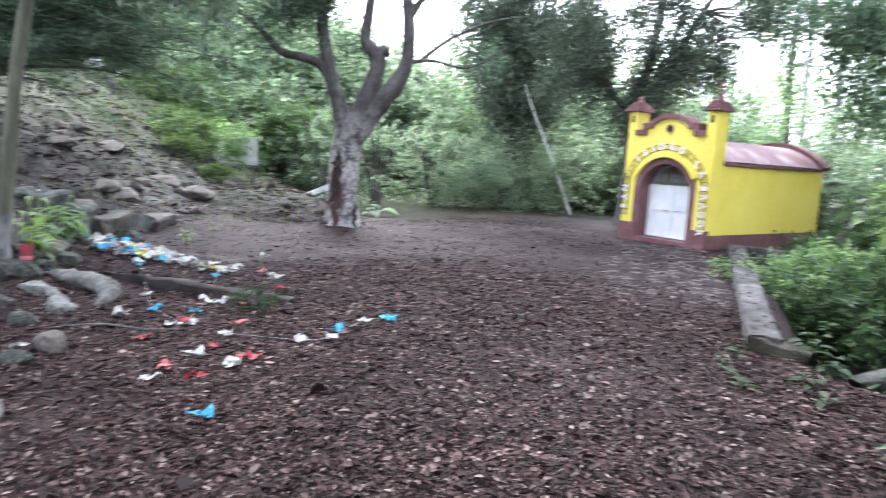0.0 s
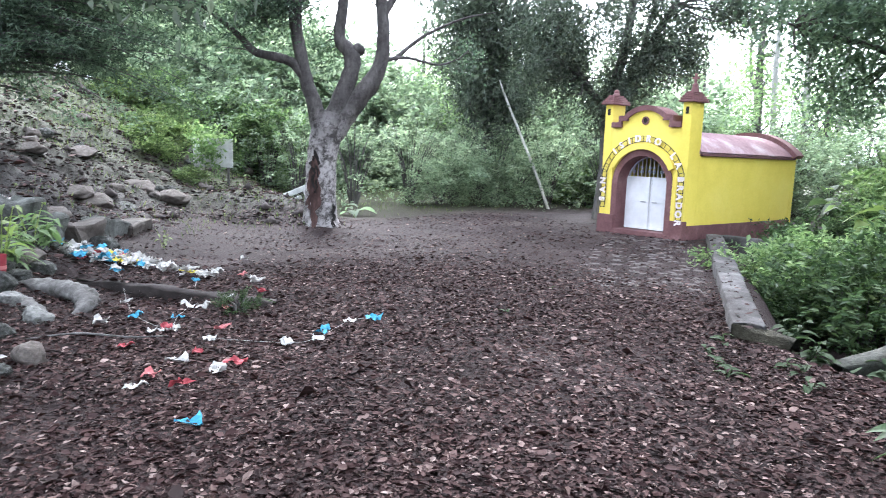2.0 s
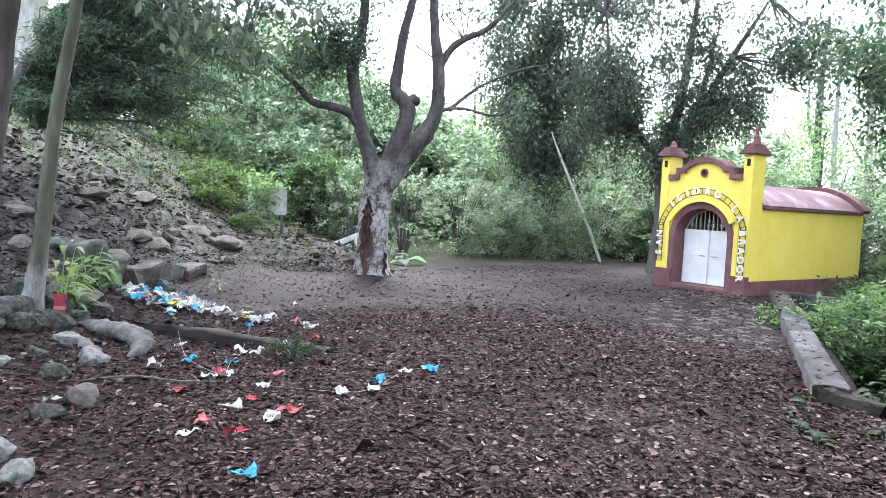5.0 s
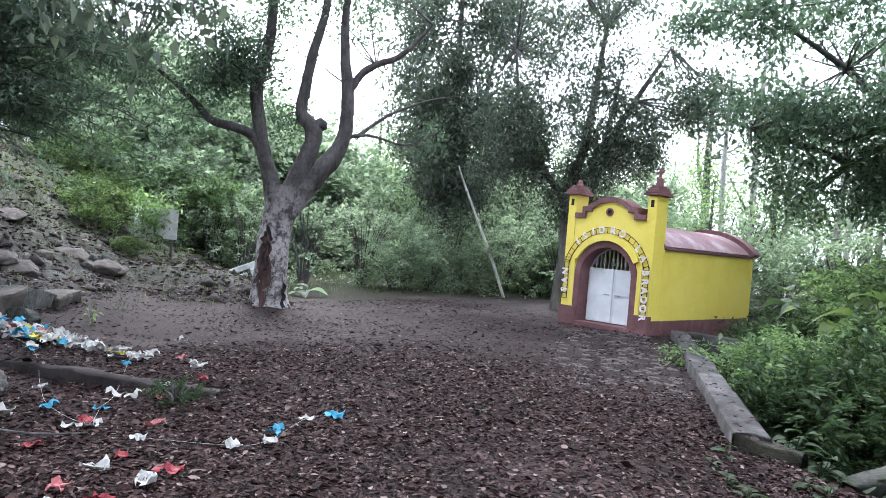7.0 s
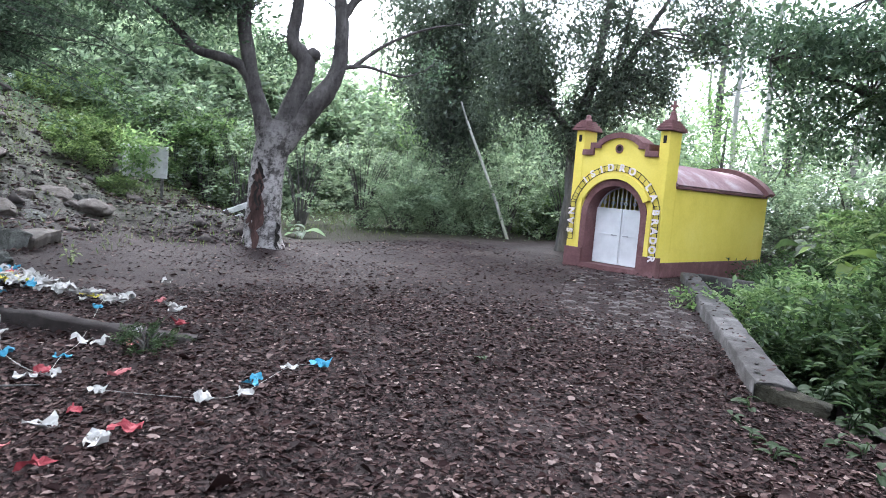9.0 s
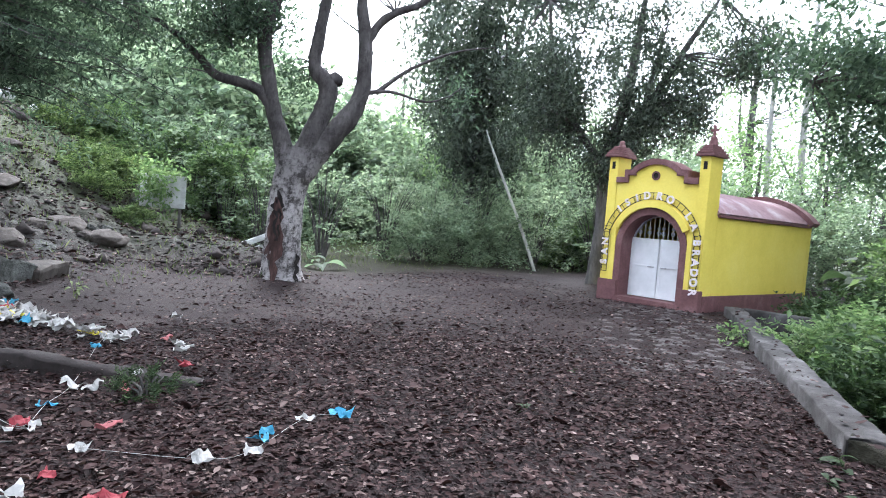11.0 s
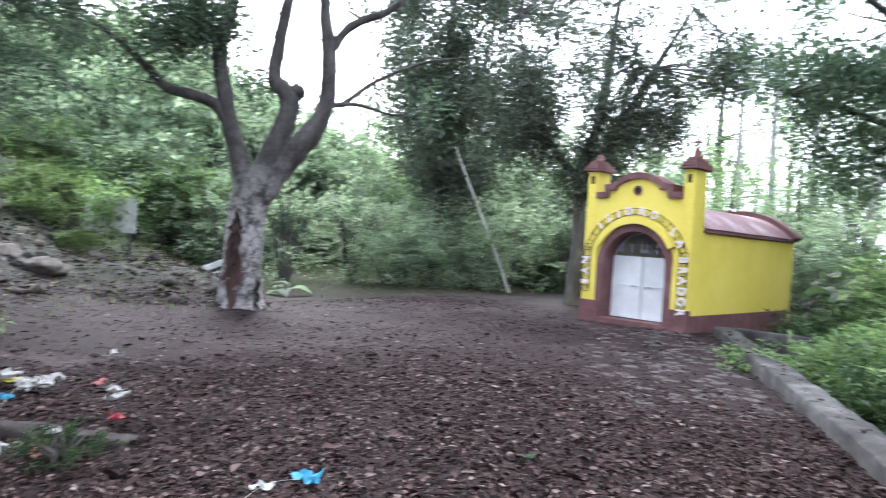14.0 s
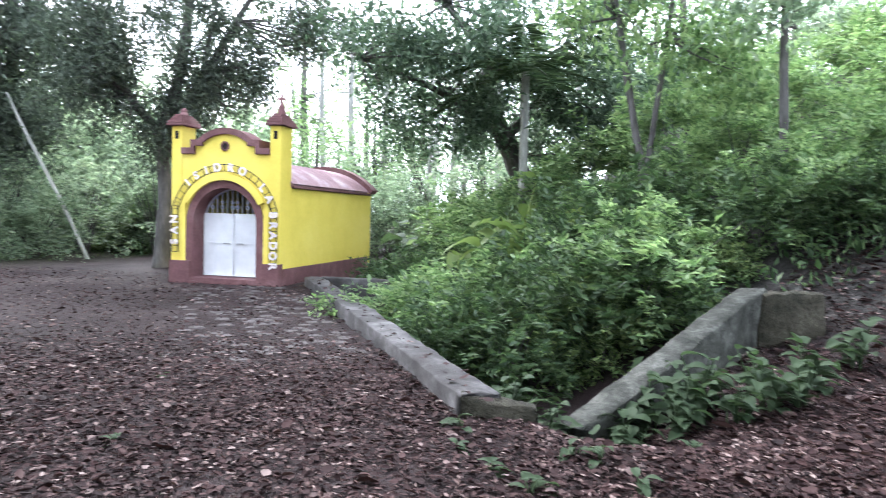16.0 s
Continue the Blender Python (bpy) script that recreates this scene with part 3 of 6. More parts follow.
# letters on a wire frame: up one side, over the arch, down the other
frame_bm = bmesh.new()
for s in (-1, 1):
    for off in (0.895, 1.01):
        x = CX + s * off
        box(x - 0.006, x + 0.006, FYC - 0.05, FYC - 0.038, 0.6 if s < 0 else 0.45, 1.42, 0.0, frame_bm)
    for k in range(9):
        z = (0.6 if s < 0 else 0.47) + k * 0.11
        a, b = sorted((CX + s * 0.895, CX + s * 1.01))
        box(a, b, FYC - 0.052, FYC - 0.04, z - 0.005, z + 0.005, 0.0, frame_bm)
for r in (0.93, 1.045):
    ring(CX, SPRING - 0.02, r - 0.006, r + 0.006, FYC - 0.05, FYC - 0.038, 14, 166, 30, frame_bm)
for k in range(19):
    a = radians(18 + k * 8)
    d = Vector((math.cos(a), 0, math.sin(a)))
    c = Vector((CX, FYC - 0.046, SPRING - 0.02)) + d * 0.9875
    bmesh.ops.create_cube(frame_bm, size=1, matrix=Matrix.Translation(c) @ Matrix.Rotation(-a, 4, 'Y') @ Matrix.Diagonal((0.115, 0.01, 0.01, 1)))
part("letter_frame", frame_bm, M_WIRE, chapel, "black wire ladder frame that carries the letters")


def letter(ch, x, z, turn, size=0.135):
    cu = bpy.data.curves.new("letter", 'FONT')
    cu.body, cu.size, cu.extrude, cu.offset = ch, size, 0.012, 0.006
    cu.align_x, cu.align_y = 'CENTER', 'CENTER'
    tmp = bpy.data.objects.new("tmp", cu)
    scene.collection.objects.link(tmp)
    me = bpy.data.meshes.new_from_object(tmp.evaluated_get(bpy.context.evaluated_depsgraph_get()))
    bpy.data.objects.remove(tmp)
    ob = mesh_part("letter", me, M_LETTER, chapel, "white letter " + ch)
    ob.matrix_basis = Matrix.Translation((x, FYC - 0.068, z)) @ Matrix.Rotation(radians(turn), 4, 'Y') @ Matrix.Rotation(radians(90), 4, 'X')
    return ob


for k, ch in enumerate("SAN"):
    letter(ch, CX - 0.952, 0.78 + k * 0.2, -90, 0.19)
for ch, a in zip("ISIDROLA", (134, 122, 109.5, 97, 82, 68.5, 41, 28)):
    letter(ch, CX + 0.99 * math.cos(radians(a)), SPRING - 0.02 + 0.99 * math.sin(radians(a)), 90 - a, 0.19)
for k, ch in enumerate("BRADOR"):
    letter(ch, CX + 0.952, 1.3 - k * 0.176, 90, 0.19)

# ---- basin kerbs ----


def wall_strip(name, pts, width, depth, material, label, category="kerb", rough=0.003, seed=3):
    """A worn concrete coping along points (x, y, top z)."""
    rng = np.random.default_rng(seed)
    P = np.array(pts, float)
    n = max(6, int(np.linalg.norm(P[-1, :2] - P[0, :2]) / 0.16))
    t = np.linspace(0, 1, n)
    k = np.linspace(0, 1, len(P))
    L = np.stack([np.interp(t, k, P[:, c]) for c in range(3)], 1)
    d = unit(np.gradient(L[:, :2], axis=0))
    s = np.stack([d[:, 1], -d[:, 0]], 1)
    g, w = (1 if width > 0 else -1), abs(width)
    prof = [(0.0, -depth), (0.0, -0.016), (g * 0.014, 0.0), (g * w * 0.5, 0.004), (g * (w - 0.014), 0.0), (g * w, -0.016), (g * w, -depth)]
    vs = []
    for (o, z) in prof:
        q = np.concatenate([L[:, :2] + s * o, (L[:, 2] + z)[:, None]], 1)
        q += rng.standard_normal(q.shape) * rough * (0.4 if z < -0.1 else 1)
        vs.append(q)
    V = np.stack(vs, 1)
    m = len(prof)
    i, j = np.meshgrid(np.arange(n - 1), np.arange(m - 1), indexing="ij")
    f = np.stack([i * m + j, i * m + j + 1, (i + 1) * m + j + 1, (i + 1) * m + j], -1).reshape(-1, 4)
    me = quads_mesh(name, V.reshape(-1, 3), f)
    bm = bmesh.new()
    bm.from_mesh(me)
    bmesh.ops.holes_fill(bm, edges=[e for e in bm.edges if e.is_boundary], sides=0)
    bmesh.ops.recalc_face_normals(bm, faces=bm.faces)
    ob = part(name, bm, material)
    return tagged(ob, label, category, kind="structure")


wall_strip("kerb", [(-6.42, 13.98, 0.22), (-4.2, 10.4, 0.19), (-2.12, 7.05, 0.142)], -0.3, 1.2, M_CONCRETE, "long worn concrete kerb beside the basin", rough=0.007)
wall_strip("kerb_end", [(-2.1, 7.04, 0.128), (-1.85, 7.09, 0.11), (-1.58, 7.16, 0.05)], -0.24, 1.0, M_MOSS, "short mossy kerb end half buried in leaves", rough=0.012, seed=5)
wall_strip("kerb_back", [(-6.12, 13.98, 0.214), (-5.5, 14.03, 0.214), (-4.9, 14.1, 0.21)], -0.28, 1.0, M_CONCRETE, "concrete coping along the chapel side", seed=6)
wall_strip("retaining_wall", [(-1.48, 7.75, -0.19), (-0.78, 8.82, 0.17), (-0.08, 9.88, 0.56), (0.22, 10.32, 0.71)], 0.27, 1.2, M_COPING, "sloping lichen-grey retaining wall of the basin", "wall", 0.009, 7)
bm = box(-0.34, 0.34, -0.2, 0.2, -0.7, 0.36, 0.05)
bmesh.ops.subdivide_edges(bm, edges=bm.edges, cuts=5, use_grid_fill=True)
for v in bm.verts:
    for f, h in ((2.5, 0.05), (7.0, 0.03)):
        v.co += Vector((noise.noise(v.co * f), noise.noise(v.co * f + Vector((0, 7, 0))), noise.noise(v.co * f + Vector((5, 0, 0))))) * h
pier = part("wall_pier", bm, M_MOSS, smooth=True)
pier.matrix_basis = pose(0.66, 10.28, 0.31, 0, 0, 14)
tagged(pier, "rough moss-browned stone pier ending the wall", "wall", kind="structure")

# ---- main tree ----
big_tree = empty("old_tree", pose(-11.72, 8.1, 0), "old forked tree with hollow lichen-white trunk and bare limbs", "tree")
T0 = np.array([-11.72, 8.1, 0.0])


def rel(pts):
    return [tuple(np.array(p) - T0) for p in pts]


def hollow_trunk():
    pts = rel([(-11.74, 8.13, -0.3), (-11.74, 8.12, 0.0), (-11.74, 8.1, 0.25), (-11.72, 8.09, 0.8), (-11.69, 8.1, 1.5), (-11.63, 8.18, 2.1), (-11.6, 8.22, 2.4)])
    me = tubes("trunk", [(pts, [0.5, 0.42, 0.355, 0.315, 0.3, 0.32, 0.26])], 28, 8, 0.025, 4)
    n = len(me.vertices)
    co = np.empty(n * 3, np.float32)
    me.vertices.foreach_get("co", co)
    co = co.reshape(-1, 3)
    ang = np.arctan2(co[:, 1], co[:, 0])
    r = np.hypot(co[:, 0], co[:, 1])
    z = co[:, 2]
    flare = np.exp(-np.clip(z, 0, 9) / 0.22) * 0.16 * (np.sin(ang * 5 + 1) + 0.5 * np.sin(ang * 3))
    rib = 0.05 * np.sin(ang * 4 + z * 1.7) + 0.03 * np.sin(ang * 9 - z * 3)
    k = (1 + flare + rib * 0.6)
    co[:, :2] *= k[:, None]
    me.vertices.foreach_set("co", co.ravel())
    return me


trunk = mesh_part("trunk", hollow_trunk(), M_BARK, big_tree, "gnarled pale-patched trunk with hollow clefts", True)
view = np.array([0.87, -0.49])   # towards the clearing
acr = np.array([0.49, 0.87])


def cleft(u, w, z0, z1, material, name, label, seed):
    """A ragged cleft set into the trunk's face, u across it; hollows are shade-coloured."""
    rng = np.random.default_rng(seed)
    zs = np.linspace(z0, z1, 14)
    bm = bmesh.new()
    rows = []
    for q, z in enumerate(zs):
        f = math.sin(math.pi * min(1, (q + 0.6) / 14.0)) ** 0.6 * (1 + 0.25 * rng.standard_normal())
        R = 0.345 + 0.1 * math.exp(-z / 0.25)
        row = []
        for e in (-1, -0.5, 0, 0.5, 1):
            uu = u + e * w * max(0.15, f) + 0.02 * math.sin(q * 1.3)
            dep = math.sqrt(max(0.01, R * R - uu * uu)) + 0.012 - 0.03 * (1 - abs(e))
            p = view * dep + acr * uu
            row.append(bm.verts.new((p[0] + 0.02, p[1], z)))
        rows.append(row)
    for a, b in zip(rows, rows[1:]):
        for k in range(4):
            bm.faces.new((a[k], a[k + 1], b[k + 1], b[k]))
    r = bmesh.ops.extrude_face_region(bm, geom=list(bm.faces))
    bmesh.ops.translate(bm, verts=[v for v in r["geom"] if isinstance(v, bmesh.types.BMVert)], vec=(-view[0] * 0.06, -view[1] * 0.06, 0))
    bmesh.ops.recalc_face_normals(bm, faces=bm.faces)
    return part(name, bm, material, trunk, label)


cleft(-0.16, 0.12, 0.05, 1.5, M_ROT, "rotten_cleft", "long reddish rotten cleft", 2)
# both hollows: strips with the shade of depth put into their colour
cleft(-0.14, 0.075, 0.75, 1.62, M_HOLE_SHADE, "hollow_shade", "hollow at the top of the cleft, its shade put into near-black", 3)
cleft(0.24, 0.04, 0.02, 0.55, M_HOLE_SHADE, "hollow_shade", "hollow by the root, its shade put into near-black", 4)

TREE_LIMBS = [
    ([(-11.68, 8.1, 1.8), (-11.76, 7.95, 2.5), (-11.87, 7.77, 3.15), (-11.96, 7.6, 4.25), (-11.89, 7.73, 4.93), (-11.8, 7.7, 6.0), (-12.0, 7.4, 7.6)], [0.19, 0.16, 0.13, 0.12, 0.105, 0.08, 0.03]),
    ([(-11.87, 7.79, 3.05), (-11.98, 7.56, 3.33), (-12.12, 7.28, 3.42), (-12.3, 6.9, 3.5), (-12.32, 6.6, 3.75), (-12.6, 6.1, 4.2), (-12.9, 5.6, 4.5)], [0.1, 0.1, 0.09, 0.08, 0.06, 0.04, 0.015]),
    ([(-11.6, 8.2, 1.9), (-11.52, 8.4, 2.6), (-11.4, 8.56, 3.2), (-11.4, 8.58, 3.55), (-11.54, 8.38, 3.85), (-11.5, 8.4, 4.4), (-11.46, 8.47, 5.0), (-11.3, 8.6, 6.2), (-11.4, 8.3, 7.8)], [0.24, 0.2, 0.165, 0.17, 0.12, 0.105, 0.095, 0.07, 0.03]),
    ([(-11.6, 8.25, 1.9), (-11.38, 8.62, 2.55), (-11.18, 8.9, 3.0), (-11.06, 9.09, 3.56), (-11.07, 9.07, 4.47), (-11.13, 9.0, 5.02), (-11.2, 9.0, 6.2), (-11.1, 9.3, 7.6)], [0.24, 0.21, 0.18, 0.14, 0.12, 0.1, 0.07, 0.03]),
    ([(-11.07, 9.08, 4.3), (-10.95, 9.26, 4.7), (-10.78, 9.5, 4.95), (-10.5, 9.9, 5.2), (-10.2, 10.4, 5.9)], [0.085, 0.075, 0.07, 0.06, 0.02]),
    ([(-11.08, 9.05, 3.45), (-10.8, 9.5, 3.55), (-10.5, 10.1, 3.45), (-10.3, 10.5, 3.6)], [0.05, 0.03, 0.02, 0.008]),
    ([(-10.95, 9.3, 3.5), (-10.6, 9.8, 4.0), (-10.2, 10.5, 4.4), (-9.9, 11.2, 4.6)], [0.045, 0.03, 0.02, 0.006]),
    ([(-11.9, 7.7, 4.2), (-12.05, 7.35, 4.35), (-12.2, 7.0, 4.25)], [0.05, 0.04, 0.03]),
]
for k, (pts, rad) in enumerate(TREE_LIMBS):
    mesh_part("limb", tubes("limb", [(rel(pts), rad)], 12, 6, 0.05, 20 + k), M_BARK, big_tree, "", True)
bm = bmesh.new()
bmesh.ops.create_icosphere(bm, subdivisions=2, radius=0.16, matrix=Matrix.Translation(Vector((-11.32, 8.68, 3.66)) - Vector(T0)) @ Matrix.Diagonal((0.8, 0.9, 0.75, 1)))
for v in bm.verts:
    v.co += v.normal * 0.04 * noise.noise(v.co * 9)
part("burl", bm, M_BARK, big_tree, "knob of a lost limb", True)
rng = np.random.default_rng(31)
cc = np.vstack([blob(rng, 75, (-12.5, 6.5, 4.2), (1.1, 1.5, 0.7)), blob(rng, 40, (-12.1, 7.1, 4.5), (0.6, 0.8, 0.7)), blob(rng, 80, (-12.0, 7.2, 6.0), (1.8, 2.0, 1.1)), blob(rng, 40, (-11.9, 7.5, 4.8), (0.6, 0.8, 0.6)),
                blob(rng, 80, (-11.4, 8.9, 7.6), (2.4, 2.4, 1.1)), blob(rng, 46, (-11.5, 8.4, 6.2), (1.9, 1.9, 0.7)), blob(rng, 14, (-12.1, 8.3, 3.7), (0.3, 0.5, 0.4)), blob(rng, 5, (-10.3, 10.5, 3.75), (0.3, 0.4, 0.25))]) - T0
at = clumps(rng, cc, 50, 0.19)
mesh_part("crown", leaves("crown", at, 0.085, rng), M_LEAF_TEAL, big_tree, "thin green foliage")
# twigs that reach the leaf clumps
tw = []
tips = [np.array(p[-1]) - T0 for p, r in TREE_LIMBS] + [np.array(p[len(p) // 2]) - T0 for p, r in TREE_LIMBS]
for c in cc[::2]:
    a = min(tips, key=lambda p: np.linalg.norm(p - c))
    tw.append(([tuple(a), tuple((a + c) / 2 + rng.normal(0, 0.12, 3)), tuple(c)], [0.018, 0.012, 0.004]))
tagged(mesh_part("branchwork", tubes("branchwork", tw, 5, 3, 0.0, 9), M_BARK2, big_tree), kind="stuff")
# ---- trees and undergrowth ----


def make_tree(name, label, m, limbs, crown, bark_mat, leaf_mat, leaf=0.12, per=50, spread=0.3, seed=1, segs=10, droop=0.3, width=0.45, category="tree", twigs=True, group=""):
    """A tree at pose m: the first limb is its trunk; crown: blobs (count, centre, radii)."""
    rng = np.random.default_rng(seed)
    t = empty(name, m, label, category, group)
    mesh_part("trunk", tubes("trunk", limbs[:1], segs + 4, 6, 0.05, seed), bark_mat, t, "", True)
    for k, l in enumerate(limbs[1:]):
        mesh_part("limb", tubes("limb", [l], segs, 5, 0.05, seed + k), bark_mat, t, "", True)
    cc = np.vstack([blob(rng, n, c, r) for n, c, r in crown])
    at = clumps(rng, cc, per, spread)
    mesh_part("crown", leaves("crown", at, leaf, rng, width, droop), leaf_mat, t)
    if twigs:
        knots = np.vstack([np.array(p[1:], float) for p, r in limbs])
        tw = []
        for c in cc[::3]:
            a = knots[np.argmin(np.linalg.norm(knots - c, axis=1))]
            tw.append(([tuple(a), tuple((a + c) / 2 + rng.normal(0, 0.15, 3)), tuple(c)], [0.03, 0.018, 0.006]))
        tagged(mesh_part("branchwork", tubes("branchwork", tw, 5, 3, 0.0, seed), bark_mat, t), kind="stuff")
    return t


def at_ground(x, y, dz=0.0, turn=0.0, s=1.0):
    return pose(x, y, gz(x, y) + dz, 0, 0, turn) @ Matrix.Diagonal((s, s, s, 1))


# big tree beside the chapel, hung with creepers
make_tree("tall_tree", "tall grey tree hung with small-leaved creepers", at_ground(-10.65, 15.85, -0.1),
          [([(0, 0, -0.2), (0.05, 0.1, 1.5), (0.0, 0.1, 3.0), (0.3, 0.3, 4.6), (0.5, 0.5, 7.5)], [0.2, 0.145, 0.135, 0.12, 0.05]),
           ([(0.0, 0.1, 2.9), (-0.6, -0.3, 3.8), (-1.1, -0.7, 5.0), (-1.3, -0.9, 6.8)], [0.1, 0.09, 0.075, 0.03]),
           ([(0.1, 0.2, 3.2), (0.6, 0.6, 4.2), (1.2, 1.0, 5.6), (1.8, 1.5, 7.0)], [0.11, 0.1, 0.08, 0.03]),
           ([(0.0, 0.1, 2.6), (0.5, 0.4, 3.3), (0.7, 0.5, 4.5), (0.9, 0.7, 6.0)], [0.08, 0.07, 0.06, 0.03])],
          [(90, (-0.2, 0, 6.2), (2.3, 2.3, 1.9)), (60, (-0.9, -0.8, 4.6), (0.9, 0.9, 1.3)), (50, (1.2, 1.0, 4.6), (1.1, 1.1, 1.2)), (26, (0.1, 0.1, 3.0), (0.5, 0.5, 0.7)), (45, (-1.6, -0.2, 4.2), (1.0, 1.0, 1.2)), (35, (0.5, 0.3, 4.0), (0.7, 0.7, 0.9)), (40, (2.3, 2.0, 5.6), (1.2, 1.2, 0.8)), (90, (0.2, 0.2, 8.6), (2.8, 2.8, 1.7))],
          M_BARK2, M_LEAF_DARK, 0.105, 105, 0.215, 41, droop=0.8)
# creeper-smothered tree in the middle of the wood's edge
make_tree("creeper_tree", "slender tree smothered in dark hanging creepers", at_ground(-16.0, 16.5, -0.1, 0, 1.3),
          [([(0, 0, -0.2), (0.1, 0.1, 2.0), (0.0, 0.2, 4.0), (0.1, 0.1, 8.5)], [0.16, 0.13, 0.11, 0.04]),
           ([(0, 0.1, 3), (0.6, 0.5, 4.4), (0.9, 0.7, 6.5)], [0.08, 0.06, 0.03])],
          [(160, (0.2, 0.2, 6.6), (2.1, 2.1, 2.5)), (110, (0.1, 0.2, 4.1), (1.4, 1.4, 1.5)), (46, (0.3, 0.3, 2.6), (1.0, 1.0, 0.7)), (60, (0.0, 0.2, 9.0), (2.2, 2.2, 1.2))],
          M_BARK2, M_LEAF_DARK, 0.115, 112, 0.23, 42, droop=0.9)
pole = empty("leaning_trunk", at_ground(-13.45, 17.1, -0.05), "thin bare pale trunk leaning at the wood's edge", "tree")
mesh_part("trunk", tubes("trunk", [([(0, 0, -0.1), (-0.35, -0.33, 1.1), (-0.75, -0.7, 2.3), (-1.1, -1.0, 3.3), (-1.28, -1.17, 3.9)], [0.05, 0.046, 0.04, 0.034, 0.02])], 9, 5, 0.04, 5), M_BARK_WHITE, pole, "", True)

# trees on the bank, feet painted with lime
near_a = make_tree("bank_tree", "slim brown tree with limewashed foot among stones", at_ground(-6.23, 0.98, -0.1),
                   [([(0, 0, -0.1), (0.0, 0.02, 0.6), (0.03, 0.16, 2.0), (0.08, 0.32, 4.0), (0.3, 0.5, 6.5)], [0.15, 0.115, 0.1, 0.09, 0.05]),
                    ([(0.08, 0.2, 3.9), (0.9, 0.9, 4.5), (2.0, 1.8, 4.7), (3.0, 2.5, 4.5)], [0.05, 0.04, 0.025, 0.01])],
                   [(110, (0.6, 0.6, 6.0), (2.8, 2.6, 1.0))], M_BARK_LIME, M_LEAF_DARK, 0.15, 60, 0.3, 43)
near_b = make_tree("bank_tree", "thin greenish tree with limewashed foot on the stone bank", at_ground(-7.1, 1.5, -0.1),
                   [([(0, 0, -0.1), (0.0, 0.03, 0.25), (0.02, 0.1, 0.9), (0.05, 0.2, 2.0), (0.1, 0.42, 3.6), (0.2, 0.6, 5.5)], [0.14, 0.1, 0.075, 0.065, 0.055, 0.03])],
                   [(90, (0.4, 0.8, 5.6), (2.6, 2.4, 0.8))], M_BARK_GREEN, M_LEAF_DARK, 0.15, 60, 0.3, 44)
# dark feathery tree on the bank
rng = np.random.default_rng(50)
fx, fy = -12.7, 1.9
feather = empty("feathery_tree", at_ground(fx, fy, -0.1), "dark feathery-leaved tree drooping over the bank", "tree")
mesh_part("trunk", tubes("trunk", [([(-0.15, -0.45, -0.3), (-0.15, -0.2, 1.4), (-0.3, 0.8, 2.9), (-0.4, 1.9, 4.4), (-0.4, 2.3, 6.0)], [0.16, 0.13, 0.11, 0.07, 0.03])], 10, 5, 0.05, 8), M_BARK2, feather, "", True)
sprays, tw = [], []
for k in range(220):
    a = rng.random() * 6.283
    z0 = 0.75 + 4.4 * rng.random()
    ln = 1.3 + 1.5 * rng.random()
    d = np.array([math.cos(a), math.sin(a), 0.0]) + np.array([0.15, 0.75, 0])
    s = np.array([-0.35, 0.3 + 0.4 * (z0 - 0.75), z0 + 0.2])
    e = s + d * ln * 0.8 + np.array([0, 0, 0.35 - 0.3 * ln * rng.random() * (0.6 + d[1])])
    tw.append(([tuple(s), tuple((s + e) / 2 + np.array([0, 0, 0.2])), tuple(e)], [0.025, 0.015, 0.004]))
    t = rng.random((280, 1)) ** 0.7
    p = s + (e - s) * t + np.array([0, 0, 0.2]) * np.sin(t * np.pi) + rng.standard_normal((280, 3)) * np.array([0.15, 0.15, 0.07])
    sprays.append(p)
tagged(mesh_part("branchwork", tubes("branchwork", tw, 5, 3, 0.0, 3), M_BARK2, feather), kind="stuff")
mesh_part("crown", leaves("crown", np.vstack(sprays), 0.12, rng, 0.14, 0.4), M_LEAF_CONIFER, feather)
white_tree = make_tree("bank_tree", "thick old tree with a limewashed trunk on top of the bank", at_ground(-20.4, 2.7, -0.2),
                       [([(0, 0, -0.2), (0, 0, 0.4), (0.05, 0.0, 1.5), (0.2, 0.2, 3.5)], [0.65, 0.48, 0.42, 0.3])], [(40, (0.2, 0.2, 5.0), (3.0, 3.0, 1.6))], M_BARK_PALE, M_LEAF_DARK, 0.2, 60, 0.4, 45)

# trees over the basin and behind the chapel
make_tree("forked_tree", "young tree forking into two thin stems above the bushes", at_ground(-0.6, 15.4, -0.1),
          [([(0, 0, -0.1), (0.0, 0, 1.2), (-0.2, 0.0, 2.3), (-0.55, 0, 4.2), (-0.9, 0, 6.2)], [0.09, 0.075, 0.065, 0.055, 0.03]), ([(0, 0, 1.2), (0.12, 0, 2.2), (0.3, 0, 3.8), (0.5, 0, 6.0)], [0.06, 0.055, 0.05, 0.03])],
          [(40, (-0.3, 0.0, 5.6), (2.0, 1.6, 1.4)), (32, (1.0, -0.2, 3.5), (1.0, 0.8, 0.8)), (14, (-0.6, 0.1, 4.3), (0.9, 0.8, 0.7))], M_BARK2, M_LEAF_MID, 0.14, 60, 0.26, 46, droop=0.6)
make_tree("thin_tree", "thin grey tree standing in the undergrowth", at_ground(1.4, 14.1, -0.1),
          [([(0, 0, -0.1), (-0.02, 0, 1.4), (-0.08, 0, 3.0), (-0.05, 0, 5.5)], [0.085, 0.07, 0.06, 0.03])],
          [(34, (0.2, 0.0, 5.0), (1.7, 1.5, 1.0)), (14, (-0.3, -0.2, 3.5), (0.8, 0.7, 0.5))], M_BARK2, M_LEAF_HAZED, 0.15, 60, 0.28, 47, droop=0.6)
